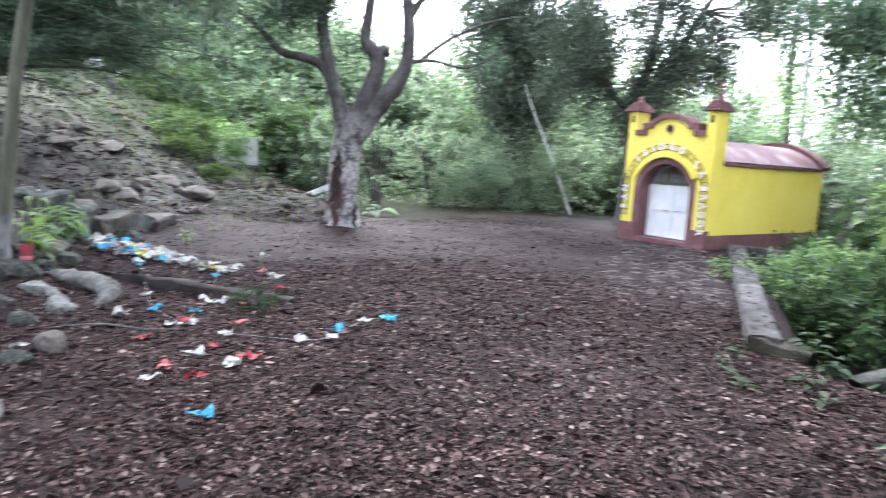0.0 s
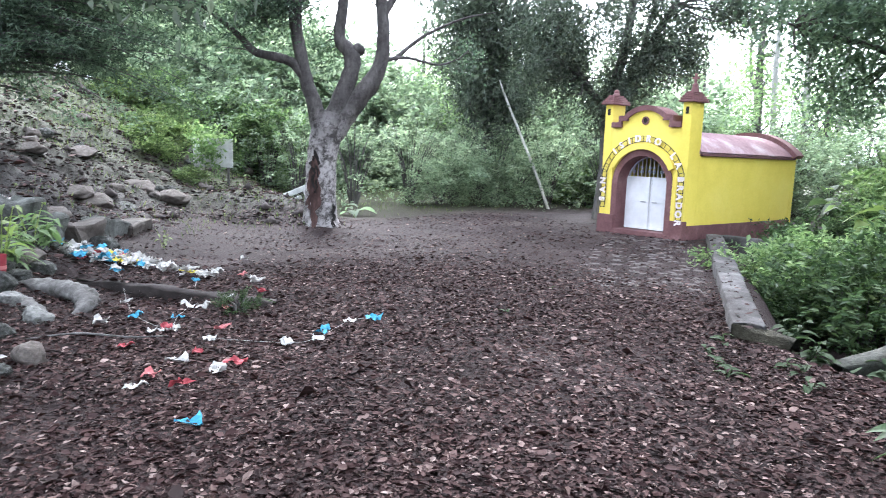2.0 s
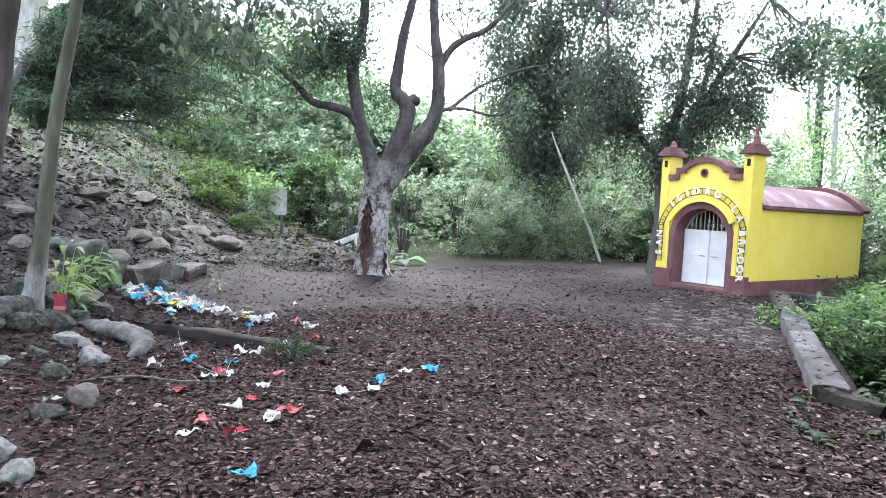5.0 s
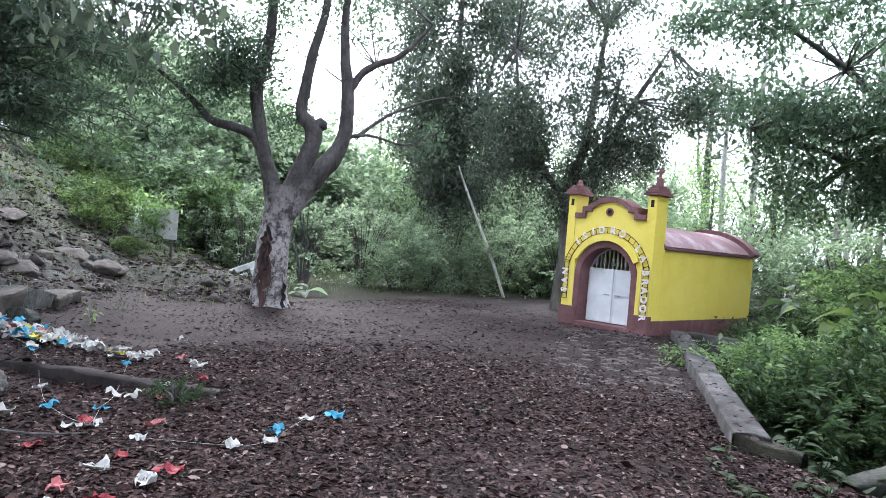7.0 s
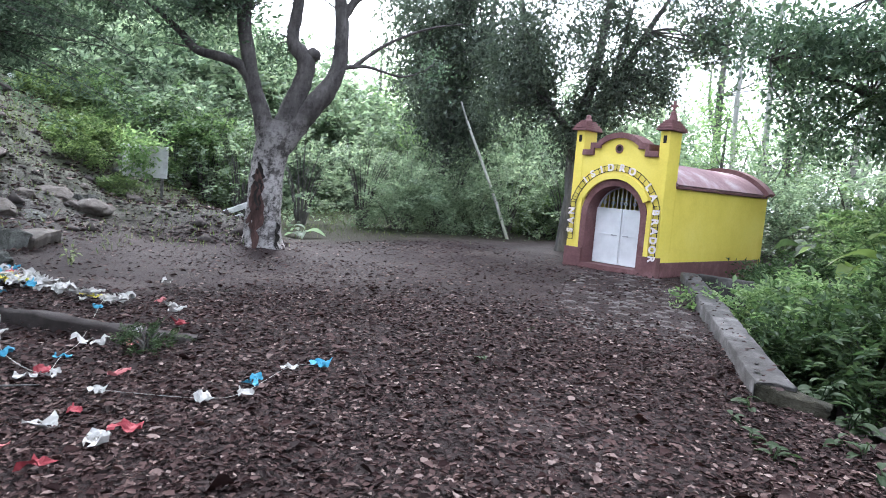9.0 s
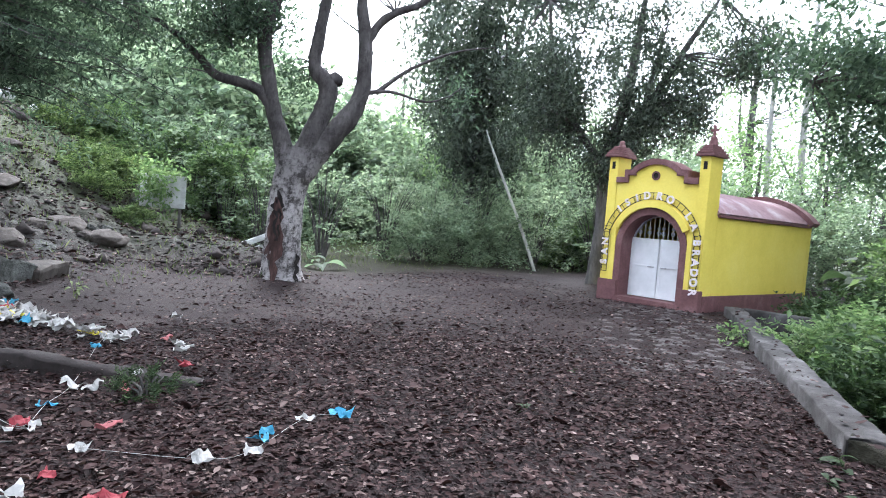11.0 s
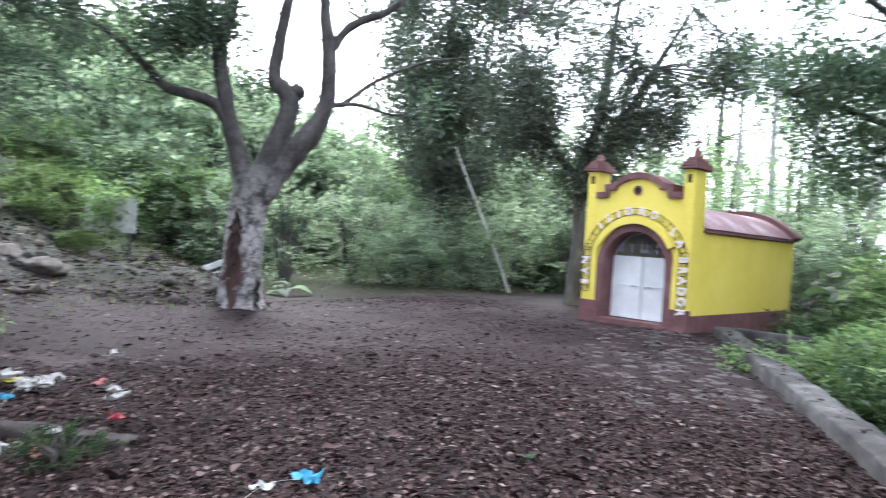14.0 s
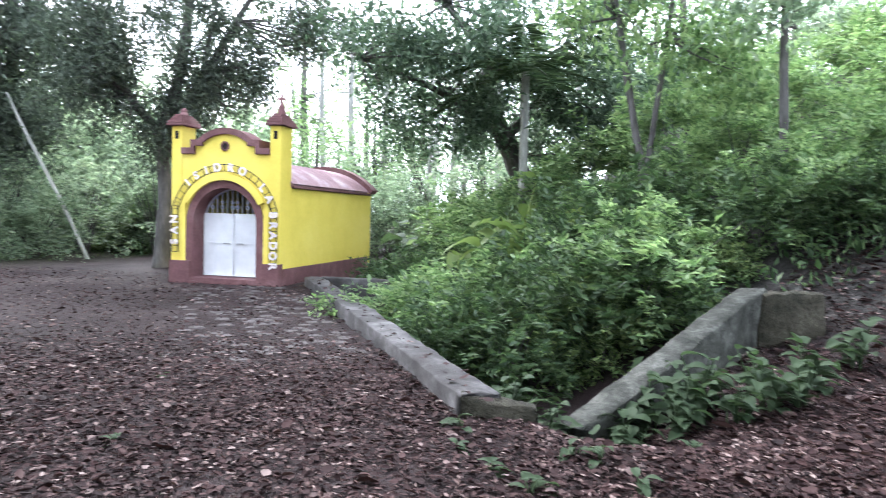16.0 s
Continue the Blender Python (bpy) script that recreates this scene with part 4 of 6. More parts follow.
make_tree("spreading_tree", "dark spreading tree behind the chapel with flat layered branches", at_ground(-3.4, 20.3, -0.1),
          [([(0.45, 0, -0.2), (0.3, 0, 1.5), (-0.2, -0.1, 2.9), (-0.8, -0.3, 4.2), (-1.0, -0.3, 6.5)], [0.4, 0.3, 0.26, 0.2, 0.09]), ([(-0.45, -0.15, 3.3), (0.4, 0.1, 4.4), (1.2, 0.2, 6.2)], [0.16, 0.13, 0.05]), ([(-0.5, -0.2, 3.4), (-1.6, -1.4, 4.2), (-3.2, -3.0, 4.8)], [0.12, 0.09, 0.03]), ([(-0.6, -0.2, 5.0), (-1.6, -2.0, 6.2), (-2.8, -4.0, 7.2)], [0.11, 0.08, 0.03])],
          [(90, (0.5, 0, 6.4), (3.4, 3.0, 1.8)), (70, (-2.2, -2.8, 5.0), (2.2, 1.9, 0.7)), (55, (-1.5, -1.4, 3.5), (1.6, 1.3, 0.8)), (60, (1.4, -0.4, 4.2), (1.8, 1.5, 1.2)), (60, (-2.6, -4.0, 7.2), (2.6, 2.0, 0.9)), (40, (2.8, 0.5, 4.5), (1.8, 1.6, 1.4))], M_BARK2, M_LEAF_TEAL, 0.14, 92, 0.25, 48, droop=0.6)
make_tree("hanging_branch_tree", "leafy tree reaching over the basin with dark pinnate leaves", at_ground(6.2, 18.5, -0.1),
          [([(0, 0, -0.2), (-0.2, -0.2, 2.2), (-0.8, -0.6, 4.4), (-1.2, -0.8, 7.0)], [0.25, 0.2, 0.14, 0.05]), ([(-0.7, -0.5, 4.0), (-4.0, -1.6, 5.6), (-8.0, -2.8, 5.4)], [0.12, 0.08, 0.02])],
          [(40, (-4.6, -1.0, 6.8), (2.6, 2.2, 1.2)), (50, (-7.6, -2.6, 5.4), (1.9, 1.6, 0.8))], M_BARK2, M_LEAF_TEAL, 0.15, 80, 0.22, 49, droop=0.7)
for x, y, s in ((-6.6, 27.0, 1.0), (-5.2, 28.5, 1.15), (-8.0, 29.5, 0.9), (-2.4, 29.0, 1.0), (-5.9, 25.6, 0.8), (-4.1, 26.6, 0.85), (-7.3, 26.0, 0.75), (-11.9, 27.7, 0.9), (-11.0, 28.2, 1.0), (-9.4, 27.2, 0.85)):
    p = empty("pale_trunk", at_ground(x, y, -0.1, 40 * x, s), "tall straight pale-barked trunk in the far wood", "tree", "pale trunks in the wood")
    mesh_part("trunk", tubes("trunk", [([(0, 0, -0.2), (0.05, 0.05, 3), (0.15, 0, 6), (0.2, 0.1, 10)], [0.15, 0.125, 0.11, 0.06])], 9, 3, 0.04, 6), M_BARK_PALE, p, "", True)

# palm
palm = empty("palm", at_ground(-3.1, 18.2, -0.05), "slender palm with a pale ringed trunk and arching fronds", "palm")
mesh_part("trunk", tubes("trunk", [([(0, 0, -0.1), (0.02, 0, 1.6), (0.0, 0.03, 3.2), (0.0, 0, 4.7)], [0.13, 0.105, 0.095, 0.09])], 10, 10, 0.05, 6), M_BARK_PALE, palm, "", True)
rng = np.random.default_rng(61)
for k in range(13):
    a = k * 2.4
    el = 0.9 - 0.11 * k
    d = np.array([math.cos(a), math.sin(a), 0])
    spine = [np.array([0, 0, 4.65]) + d * s * 1.9 + np.array([0, 0, el * s * 1.4 + 0.3 * s - 0.75 * s * s]) for s in (0, 0.25, 0.5, 0.75, 1.0)]
    sp, _ = spline(spine, [1] * 5, 8)
    fr = mesh_part("frond", tubes("frond", [([tuple(q) for q in spine], [0.022, 0.017, 0.012, 0.008, 0.003])], 5, 4, 0, 4), M_LEAF_BLUE, palm)
    base = np.repeat(sp[4:], 4, axis=0)
    side = np.cross(d, [0, 0, 1.0])
    sg = np.tile([1, -1, 1, -1], len(sp) - 4)[:, None]
    out = sg * side * 2.6 + d * 1.2 + np.array([0, 0, -0.4])
    tagged(mesh_part("leaflet_fringe", leaves("leaflet_fringe", base, 0.42, rng, 0.09, 0.2, 0.1, out, 0.25), M_LEAF_BLUE, fr), kind="stuff")


def make_shrub(name, label, r, h, leaf_mat, leaf, n, per, seed, group="", stems=9, width=0.5, droop=0.2, spread=0.15, category="shrub"):
    """A shrub at the origin: stems, then leaves in clumps."""
    rng = np.random.default_rng(seed)
    t = empty(name, pose(0, 0, 0), label, category, group)
    cc = []
    st = []
    for k in range(stems):
        a = rng.random() * 6.283
        tip = np.array([math.cos(a) * r * (0.3 + 0.7 * rng.random()), math.sin(a) * r * (0.3 + 0.7 * rng.random()), h * (0.55 + 0.45 * rng.random())])
        st.append(([(0.1 * math.cos(a), 0.1 * math.sin(a), -0.1), tuple(tip * np.array([0.4, 0.4, 0.55])), tuple(tip)], [0.016, 0.012, 0.004]))
    tagged(mesh_part("stem_tangle", tubes("stem_tangle", st, 5, 3, 0, seed), M_BARK2, t), kind="stuff")
    cc = blob(rng, n, (0, 0, h * 0.52), (r * 0.85, r * 0.85, h * 0.45), 0.4)
    cc[:, 2] = np.maximum(cc[:, 2], 0.06)
    d = unit(cc - np.array([0, 0, h * 0.3])) + rng.normal(0, 0.35, cc.shape)
    d[:, 2] += 0.25
    d = unit(d)
    ln = (r * 0.42 * np.exp(rng.normal(0, 0.3, len(cc))))[:, None, None]
    k = (np.arange(per) // 2 + 1)[None, :, None] / (per / 2)
    pos = cc[:, None, :] + d[:, None, :] * ln * k + np.array([0, 0, -0.45]) * ln * k * k
    side = unit(np.cross(d, np.array([0.0, 0.0, 1.0]) + rng.normal(0, 0.3, d.shape)))
    sg = np.where(np.arange(per) % 2 == 0, 1.0, -1.0)[None, :, None]
    out = side[:, None, :] * sg * 1.5 + d[:, None, :] * 0.9
    pos = pos + rng.normal(0, spread * 0.25, pos.shape)
    mesh_part("foliage", leaves("foliage", pos.reshape(-1, 3), leaf, rng, width, droop, 0.25, out.reshape(-1, 3), 0.45), leaf_mat, t)
    return t


def put_all(proto, places):
    """The thing itself at the first place, copies at the others: (x, y, size, turn)."""
    obs = []
    for k, (x, y, s, a) in enumerate(places):
        m = at_ground(x, y, -0.04, a, s)
        if k == 0:
            proto.matrix_basis = m
            obs.append(proto)
        else:
            c = copy_thing(proto, m)
            obs.append(c)
    return obs


G = "bushes in the basin"
dense = make_shrub("bush", "dense green bush overgrowing the old basin", 1.15, 1.5, M_LEAF_WARM, 0.105, 320, 24, 71, G, width=0.42)
put_all(dense, [(-4.2, 13.3, 0.5, 0), (-5.7, 15.1, 0.72, 130), (-5.3, 15.9, 0.9, 10), (-4.1, 14.0, 0.7, 30), (-3.95, 12.5, 0.85, 50), (-3.4, 12.2, 1.3, 110), (-2.9, 11.4, 1.2, 200), (-1.9, 12.0, 1.55, 20), (-1.2, 11.3, 1.4, 300), (-2.9, 14.0, 1.3, 80), (-0.3, 12.3, 1.3, 140), (-4.2, 15.2, 1.15, 250), (-3.75, 11.3, 0.9, 310)])
# darker-coloured bushes that stand for the shade under the overhanging growth
dark = make_shrub("bush", "basin bush with shade put into its dark leaf colour", 1.1, 1.5, M_LEAF_SHADE, 0.115, 280, 22, 72, G, width=0.42)
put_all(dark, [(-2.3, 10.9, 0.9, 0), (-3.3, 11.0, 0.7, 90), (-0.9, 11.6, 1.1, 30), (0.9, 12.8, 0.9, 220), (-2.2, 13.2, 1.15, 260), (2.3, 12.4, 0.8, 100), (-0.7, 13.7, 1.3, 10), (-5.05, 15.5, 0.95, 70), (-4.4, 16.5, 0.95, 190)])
fern = make_shrub("bush", "light feathery bush with small bright leaves", 1.1, 1.35, M_LEAF_MID, 0.1, 260, 26, 73, G, droop=0.4, width=0.4)
put_all(fern, [(-3.8, 11.8, 0.9, 0), (-3.0, 13.1, 1.15, 15), (-4.3, 14.6, 0.55, 75), (-0.6, 11.9, 1.2, 195), (1.6, 13.2, 1.0, 255), (1.0, 15.4, 1.2, 100), (-1.4, 16.0, 1.3, 170), (2.8, 14.0, 1.1, 230), (0.2, 17.6, 1.5, 290), (4.0, 16.2, 1.3, 30), (3.8, 12.6, 1.0, 70), (5.4, 13.8, 1.2, 130), (2.0, 18.2, 1.5, 200), (-2.8, 17.0, 1.2, 10), (6.0, 17.5, 1.5, 60), (4.2, 19.8, 1.6, 330), (7.6, 15.2, 1.4, 180), (7.2, 20.5, 1.7, 15), (9.4, 18.0, 1.6, 95), (-3.4, 18.6, 1.55, 20), (-2.3, 18.3, 1.5, 140), (-4.2, 19.0, 1.4, 220), (-1.3, 18.8, 1.6, 300), (-3.9, 17.4, 1.2, 60)])
bright = make_shrub("bush", "yellow-green sapling bush catching the light", 1.0, 1.6, M_LEAF_YELLOW, 0.12, 120, 20, 74, G, droop=0.5)
put_all(bright, [(-0.9, 14.6, 0.9, 0), (-1.9, 15.2, 0.85, 120), (3.3, 13.4, 0.8, 240), (5.6, 19.0, 1.4, 40)])

# wood's edge behind the clearing
GE = "undergrowth at the wood's edge"
# undergrowth and saplings paled in colour for the haze
edge_a = make_shrub("undergrowth", "tall green undergrowth at the wood's edge, haze put into its pale colour", 1.9, 2.9, M_LEAF_HAZED, 0.15, 420, 24, 81, GE, spread=0.24)
edge_b = make_shrub("undergrowth", "tangled undergrowth with thin twigs, haze put into its grey-green", 1.9, 2.7, M_LEAF_HAZED, 0.12, 460, 22, 82, GE, stems=26, spread=0.24)
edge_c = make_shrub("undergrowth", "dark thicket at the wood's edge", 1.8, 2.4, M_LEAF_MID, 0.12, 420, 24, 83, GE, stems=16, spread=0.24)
twiggy = make_shrub("sapling", "thin-stemmed sapling at the wood's edge, sparse leaves paled for haze", 1.5, 3.0, M_LEAF_HAZED, 0.12, 110, 16, 84, "saplings at the wood's edge", stems=30, spread=0.2)
put_all(twiggy, [(-16.3, 11.8, 0.9, 0), (-16.0, 13.6, 1.0, 70), (-15.6, 15.0, 0.9, 140), (-15.2, 16.4, 1.0, 200), (-14.4, 18.0, 0.95, 260), (-13.2, 19.4, 1.0, 320), (-17.4, 10.6, 0.9, 30), (-18.6, 10.2, 1.0, 100), (-12.0, 20.2, 0.9, 180), (-19.5, 9.6, 1.1, 290), (-10.0, 25.5, 1.25, 20), (-8.2, 26.6, 1.4, 130), (-6.6, 24.6, 1.2, 250), (-5.0, 26.0, 1.5, 60), (-9.2, 23.2, 1.1, 170), (-3.6, 24.8, 1.3, 310)])
rr = random.Random(5)
pa, pb, pc = [], [], []
for k in range(24):
    f = k / 23
    x, y = -19.5 + 10.5 * max(0, f - 0.55) / 0.45 + rr.uniform(-0.7, 0.7), 9.5 + 13.5 * f + rr.uniform(-0.6, 0.6)
    x -= 1.8 * math.sin(f * 3.1)
    (pb if k % 3 else pc).append((x, y, rr.uniform(0.62, 0.95), rr.uniform(0, 360)))
    (pa if f < 0.5 else pb).append((x - 2.6, y + 1.0, rr.uniform(1.0, 1.35), rr.uniform(0, 360)))
    if k % 2:
        pa.append((x - 5.6, y + 2.6, rr.uniform(1.0, 1.45), rr.uniform(0, 360)))
for k in range(12):
    pa.append((-24 - 0.9 * k + rr.uniform(-1, 1), 13.5 - 0.75 * k + rr.uniform(-1, 1), rr.uniform(0.9, 1.5), rr.uniform(0, 360)))
for k in range(7):
    pb.append((-8 + 2.7 * k, 24.5 + rr.uniform(-1, 1.5), rr.uniform(0.65, 0.95), rr.uniform(0, 360)))
put_all(edge_a, pa)
put_all(edge_b, pb + [(-15.0, 15.4, 0.6, 30), (-14.6, 16.6, 0.65, 200), (-15.3, 14.2, 0.6, 100)])
put_all(edge_c, pc + [(-20.6, 8.8, 0.62, 10), (-21.6, 8.2, 0.7, 80), (-19.9, 9.6, 0.5, 200), (-9.6, 18.0, 0.6, 30), (-8.9, 19.6, 0.7, 140)])
bank_bush = make_shrub("bush", "leafy green bush on the bank", 1.1, 1.2, M_LEAF_WARM, 0.11, 220, 26, 85)
put_all(bank_bush, [(-17.2, 6.5, 0.72, 0), (-18.4, 7.5, 0.75, 80), (-18.6, 6.8, 0.7, 160), (-21.5, 7.2, 1.2, 40), (-15.3, 6.7, 0.45, 220), (-16.2, 6.2, 0.6, 100)])

# far wood, with unseen trees added behind the camera for shade
GW = "trees of the far wood"
# far_a's paleness is haze put into the leaf colour
far_a = make_tree("woodland_tree", "leafy woodland tree with haze put into its pale colour", pose(0, 0, 0),
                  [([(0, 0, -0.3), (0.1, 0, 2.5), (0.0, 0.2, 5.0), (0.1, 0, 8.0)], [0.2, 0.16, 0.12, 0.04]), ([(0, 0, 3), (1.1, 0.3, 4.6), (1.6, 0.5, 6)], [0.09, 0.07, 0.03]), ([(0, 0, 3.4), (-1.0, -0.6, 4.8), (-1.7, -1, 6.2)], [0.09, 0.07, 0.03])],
                  [(54, (0, 0, 6.2), (3.0, 3.0, 2.4)), (26, (0.6, 0.3, 3.6), (2.2, 2.2, 1.2))], M_BARK2, M_LEAF_HAZED, 0.17, 36, 0.36, 91, 7, group=GW)
far_b = make_tree("woodland_tree", "dense green woodland tree", pose(0, 0, 0),
                  [([(0, 0, -0.3), (-0.1, 0.1, 2.5), (0.1, 0.1, 5.5), (0.1, 0, 9.0)], [0.24, 0.18, 0.13, 0.04]), ([(0, 0, 3.6), (1.3, -0.3, 5.2), (1.8, -0.5, 7)], [0.09, 0.07, 0.03])],
                  [(54, (0, 0, 6.8), (3.0, 3.0, 2.6)), (26, (-0.4, 0.3, 4.0), (2.0, 2.0, 1.2))], M_BARK2, M_LEAF_MID, 0.17, 36, 0.36, 92, 7, group=GW)
pa, pb = [], []
for k in range(30):
    a = radians(58 + 4.4 * k)
    d = 31 + 7 * ((k * 37) % 10) / 10
    (pa if k % 4 != 1 else pb).append((d * math.cos(a), 1 + d * math.sin(a), rr.uniform(0.65, 0.92) * (1.5 if 7 < k < 16 else 1.3 if 15 < k < 20 else 1.15 if k < 8 else 0.9), rr.uniform(0, 360)))
for k in range(22):
    a = radians(60 + 5.8 * k)
    d = 44 + 10 * ((k * 31) % 10) / 10
    (pb if k % 3 else pa).append((d * math.cos(a), 1 + d * math.sin(a), rr.uniform(0.75, 1.05), rr.uniform(0, 360)))
# unseen ring behind the camera, added to hold back low skylight
for k in range(16):
    a = radians(198 + 14 * k)
    (pb if k % 2 else pa).append((27 * math.cos(a) + 1, -1 + 27 * math.sin(a), rr.uniform(0.9, 1.2), rr.uniform(0, 360)))
put_all(far_a, pa + [(-17.0, 21.5, 0.75, 100)])
# first nine places listed here: unseen trees added to shade the near ground
put_all(far_b, pb + [(3.5, -9.0, 0.8, 15), (7.5, -6.0, 0.85, 130), (-1.0, -10.0, 0.8, 260), (10.0, -1.5, 0.8, 330), (-6.5, -4.5, 0.7, 15), (-10.5, -3.0, 0.75, 120), (-2.5, -6.5, 0.75, 210), (-14.5, -2.0, 0.8, 300), (2.0, -8.0, 0.8, 45), (-18.5, 18.5, 0.8, 60), (6.5, 24.0, 0.9, 10), (0.8, 26, 0.9, 200), (10.5, 20.5, 0.9, 140), (-10.4, 23.6, 0.52, 70), (-9.2, 26.0, 0.6, 190), (-3.6, 25.5, 0.7, 250)])

# wide unseen tree, added so its crown shades the near half of the clearing
canopy = make_tree("unseen_canopy_tree", "great unseen tree added so that its high crown shades the clearing", at_ground(4.2, -3.2, -0.2),
                   [([(0, 0, -0.2), (-0.1, 0.1, 2.5), (-0.4, 0.4, 5.0), (-0.8, 0.9, 8.0)], [0.55, 0.42, 0.36, 0.2]), ([(-0.3, 0.3, 4.6), (-3.0, 2.4, 7.2), (-6.5, 4.2, 8.6), (-10.0, 6.0, 9.2)], [0.25, 0.2, 0.14, 0.05]),
                    ([(-0.3, 0.3, 4.8), (-1.6, 3.6, 7.4), (-3.4, 7.0, 8.6), (-5.0, 10.5, 9.0)], [0.24, 0.19, 0.13, 0.05]), ([(-0.4, 0.4, 5.0), (0.8, 3.5, 7.6), (1.0, 7.0, 8.8)], [0.2, 0.15, 0.05])],
                   [(200, (-6.5, 4.6, 9.0), (5.6, 3.8, 1.0)), (170, (-2.8, 7.0, 9.2), (3.6, 4.6, 1.0)), (110, (-0.5, 2.5, 9.4), (3.6, 3.6, 1.1)), (190, (-2.6, 9.8, 8.8), (3.4, 2.8, 0.9))], M_BARK2, M_LEAF_DARK, 0.3, 96, 0.42, 51)
# ---- stones, root and litter on the bank's foot ----


def rock_mesh(seed, flat=0.7, sub=3, jag=0.28):
    bm = bmesh.new()
    bmesh.ops.create_icosphere(bm, subdivisions=sub, radius=1)
    o = Vector((seed * 7.3, seed * 3.1, seed * 1.7))
    rnd = random.Random(seed)
    cuts = [(Vector((rnd.gauss(0, 1), rnd.gauss(0, 1), rnd.gauss(0, 1))).normalized(), rnd.uniform(0.62, 0.88)) for _ in range(11)]
    for v in bm.verts:
        v.co *= 1 + jag * noise.noise(v.co * 1.1 + o)
        for q, dd in cuts:
            e = v.co.dot(q) - dd
            if e > 0:
                v.co -= q * e * 0.92
        v.co *= 1 + 0.09 * noise.noise(v.co * 3.0 + o) + 0.05 * noise.noise(v.co * 7.0 + o)
        v.co.z *= flat
        v.co.x *= 1.25
    me = bpy.data.meshes.new("stone")
    bm.to_mesh(me)
    bm.free()
    me.polygons.foreach_set("use_smooth", np.ones(len(me.polygons), bool))
    return me


ROCKS = [rock_mesh(k + 1, 0.66 + 0.06 * (k % 4), 4) for k in range(7)]


def stone(x, y, r, material, k, turn=0.0, dz=0.0, name="stone", label="rough grey field stone at the foot of the bank", group="stones at the foot of the bank", squash=1.0):
    key = (k % 7, material.name)
    if key not in stone.made:
        me = ROCKS[k % 7].copy()
        me.materials.append(material)
        stone.made[key] = me
    ob = new(name, stone.made[key])
    ob.matrix_basis = pose(x, y, gz(x, y) + r * 0.3 + dz, 0, 0, turn) @ Matrix.Diagonal((r, r, r * squash, 1))
    return tagged(ob, label, "stone", group)


stone.made = {}
rr = random.Random(12)
# those that stand out
for k, (x, y, r, mt, lb) in enumerate([
        (-4.62, 1.6, 0.15, M_ROCK_BROWN, "rounded brown stone lying on dead leaves"), (-4.32, 1.33, 0.1, M_ROCK, "grey stone lying on dead leaves"),
        (-3.66, 0.93, 0.15, M_ROCK_WHITE, "large pale grey stone by the path"), (-3.3, 1.07, 0.1, M_ROCK_WHITE, "grey stone by the path"),
        (-6.3, 1.72, 0.13, M_ROCK_WHITE, "long pale stone beside the grey root"), (-5.75, 1.84, 0.13, M_ROCK_WHITE, "long pale stone beside the grey root"),
        (-5.3, 1.5, 0.11, M_ROCK, "small round grey stone"), (-6.9, 1.35, 0.2, M_ROCK, "big grey stone of the stacked bank"), (-6.6, 1.15, 0.17, M_ROCK, "big grey stone of the stacked bank"),
        (-7.4, 1.5, 0.2, M_ROCK, "big grey stone of the stacked bank"), (-6.0, 1.0, 0.15, M_ROCK, "grey stone of the stacked bank"), (-5.6, 1.15, 0.08, M_ROCK_WHITE, "small whitish stone on the bank"),
        (-4.0, 0.75, 0.15, M_ROCK, "grey stone by the path"), (-5.1, 0.95, 0.13, M_ROCK, "grey stone of the stacked bank"), (-7.7, 1.9, 0.22, M_ROCK, "grey stone of the stacked bank")]):
    stone(x, y, r, mt, k, k * 47, label=lb)
for k in range(80):
    x = rr.uniform(-8.6, -3.2)
    n = rr.uniform(-0.12, 0.95)
    y = 5.5 - (n + 0.55 * (x + 12.2)) / 0.83
    if x > -4.4 and y < 0.75:
        continue
    stone(x, y, rr.uniform(0.05, 0.16), M_ROCK, k, rr.uniform(0, 360))
for k in range(95):
    x = rr.uniform(-23, -8)
    n = rr.uniform(0.2, 6.0) * rr.uniform(0.4, 1)
    y = 5.5 - (n + 0.55 * (x + 12.2)) / 0.83
    stone(x, y, rr.uniform(0.06, 0.2), (M_ROCK_BROWN if k % 3 else M_ROCK) if k % 17 else M_ROCK_WHITE, k, rr.uniform(0, 360), -0.06, label="weathered stone on the rubbly bank", group="stones on the bank")
stone(-26.5, 8.4, 0.75, M_LIME, 2, 20, name="boulder", label="big whitish boulder on top of the bank", group="")
for x, y, r in ((-24.8, 6.0, 0.28), (-23.6, 4.6, 0.3), (-25.6, 7.0, 0.24), (2.45, 15.9, 0.55)):
    stone(x, y, r, M_LIME if x < 0 else M_ROCK, 5, 77, 0.15, "boulder", "pale boulder half hidden in growth", "")

# bigger flat stones that crop out of the bank
for k in range(30):
    x = rr.uniform(-15, -7.6)
    n = rr.uniform(0.4, 5.0)
    y = 5.5 - (n + 0.55 * (x + 12.2)) / 0.83
    stone(x, y, rr.uniform(0.2, 0.42), M_ROCK_BROWN if k % 5 else M_ROCK, k * 3, 150 + rr.uniform(-25, 25), -0.14, squash=0.6, label="flat weathered rock cropping out of the bank", group="rocks in the bank")

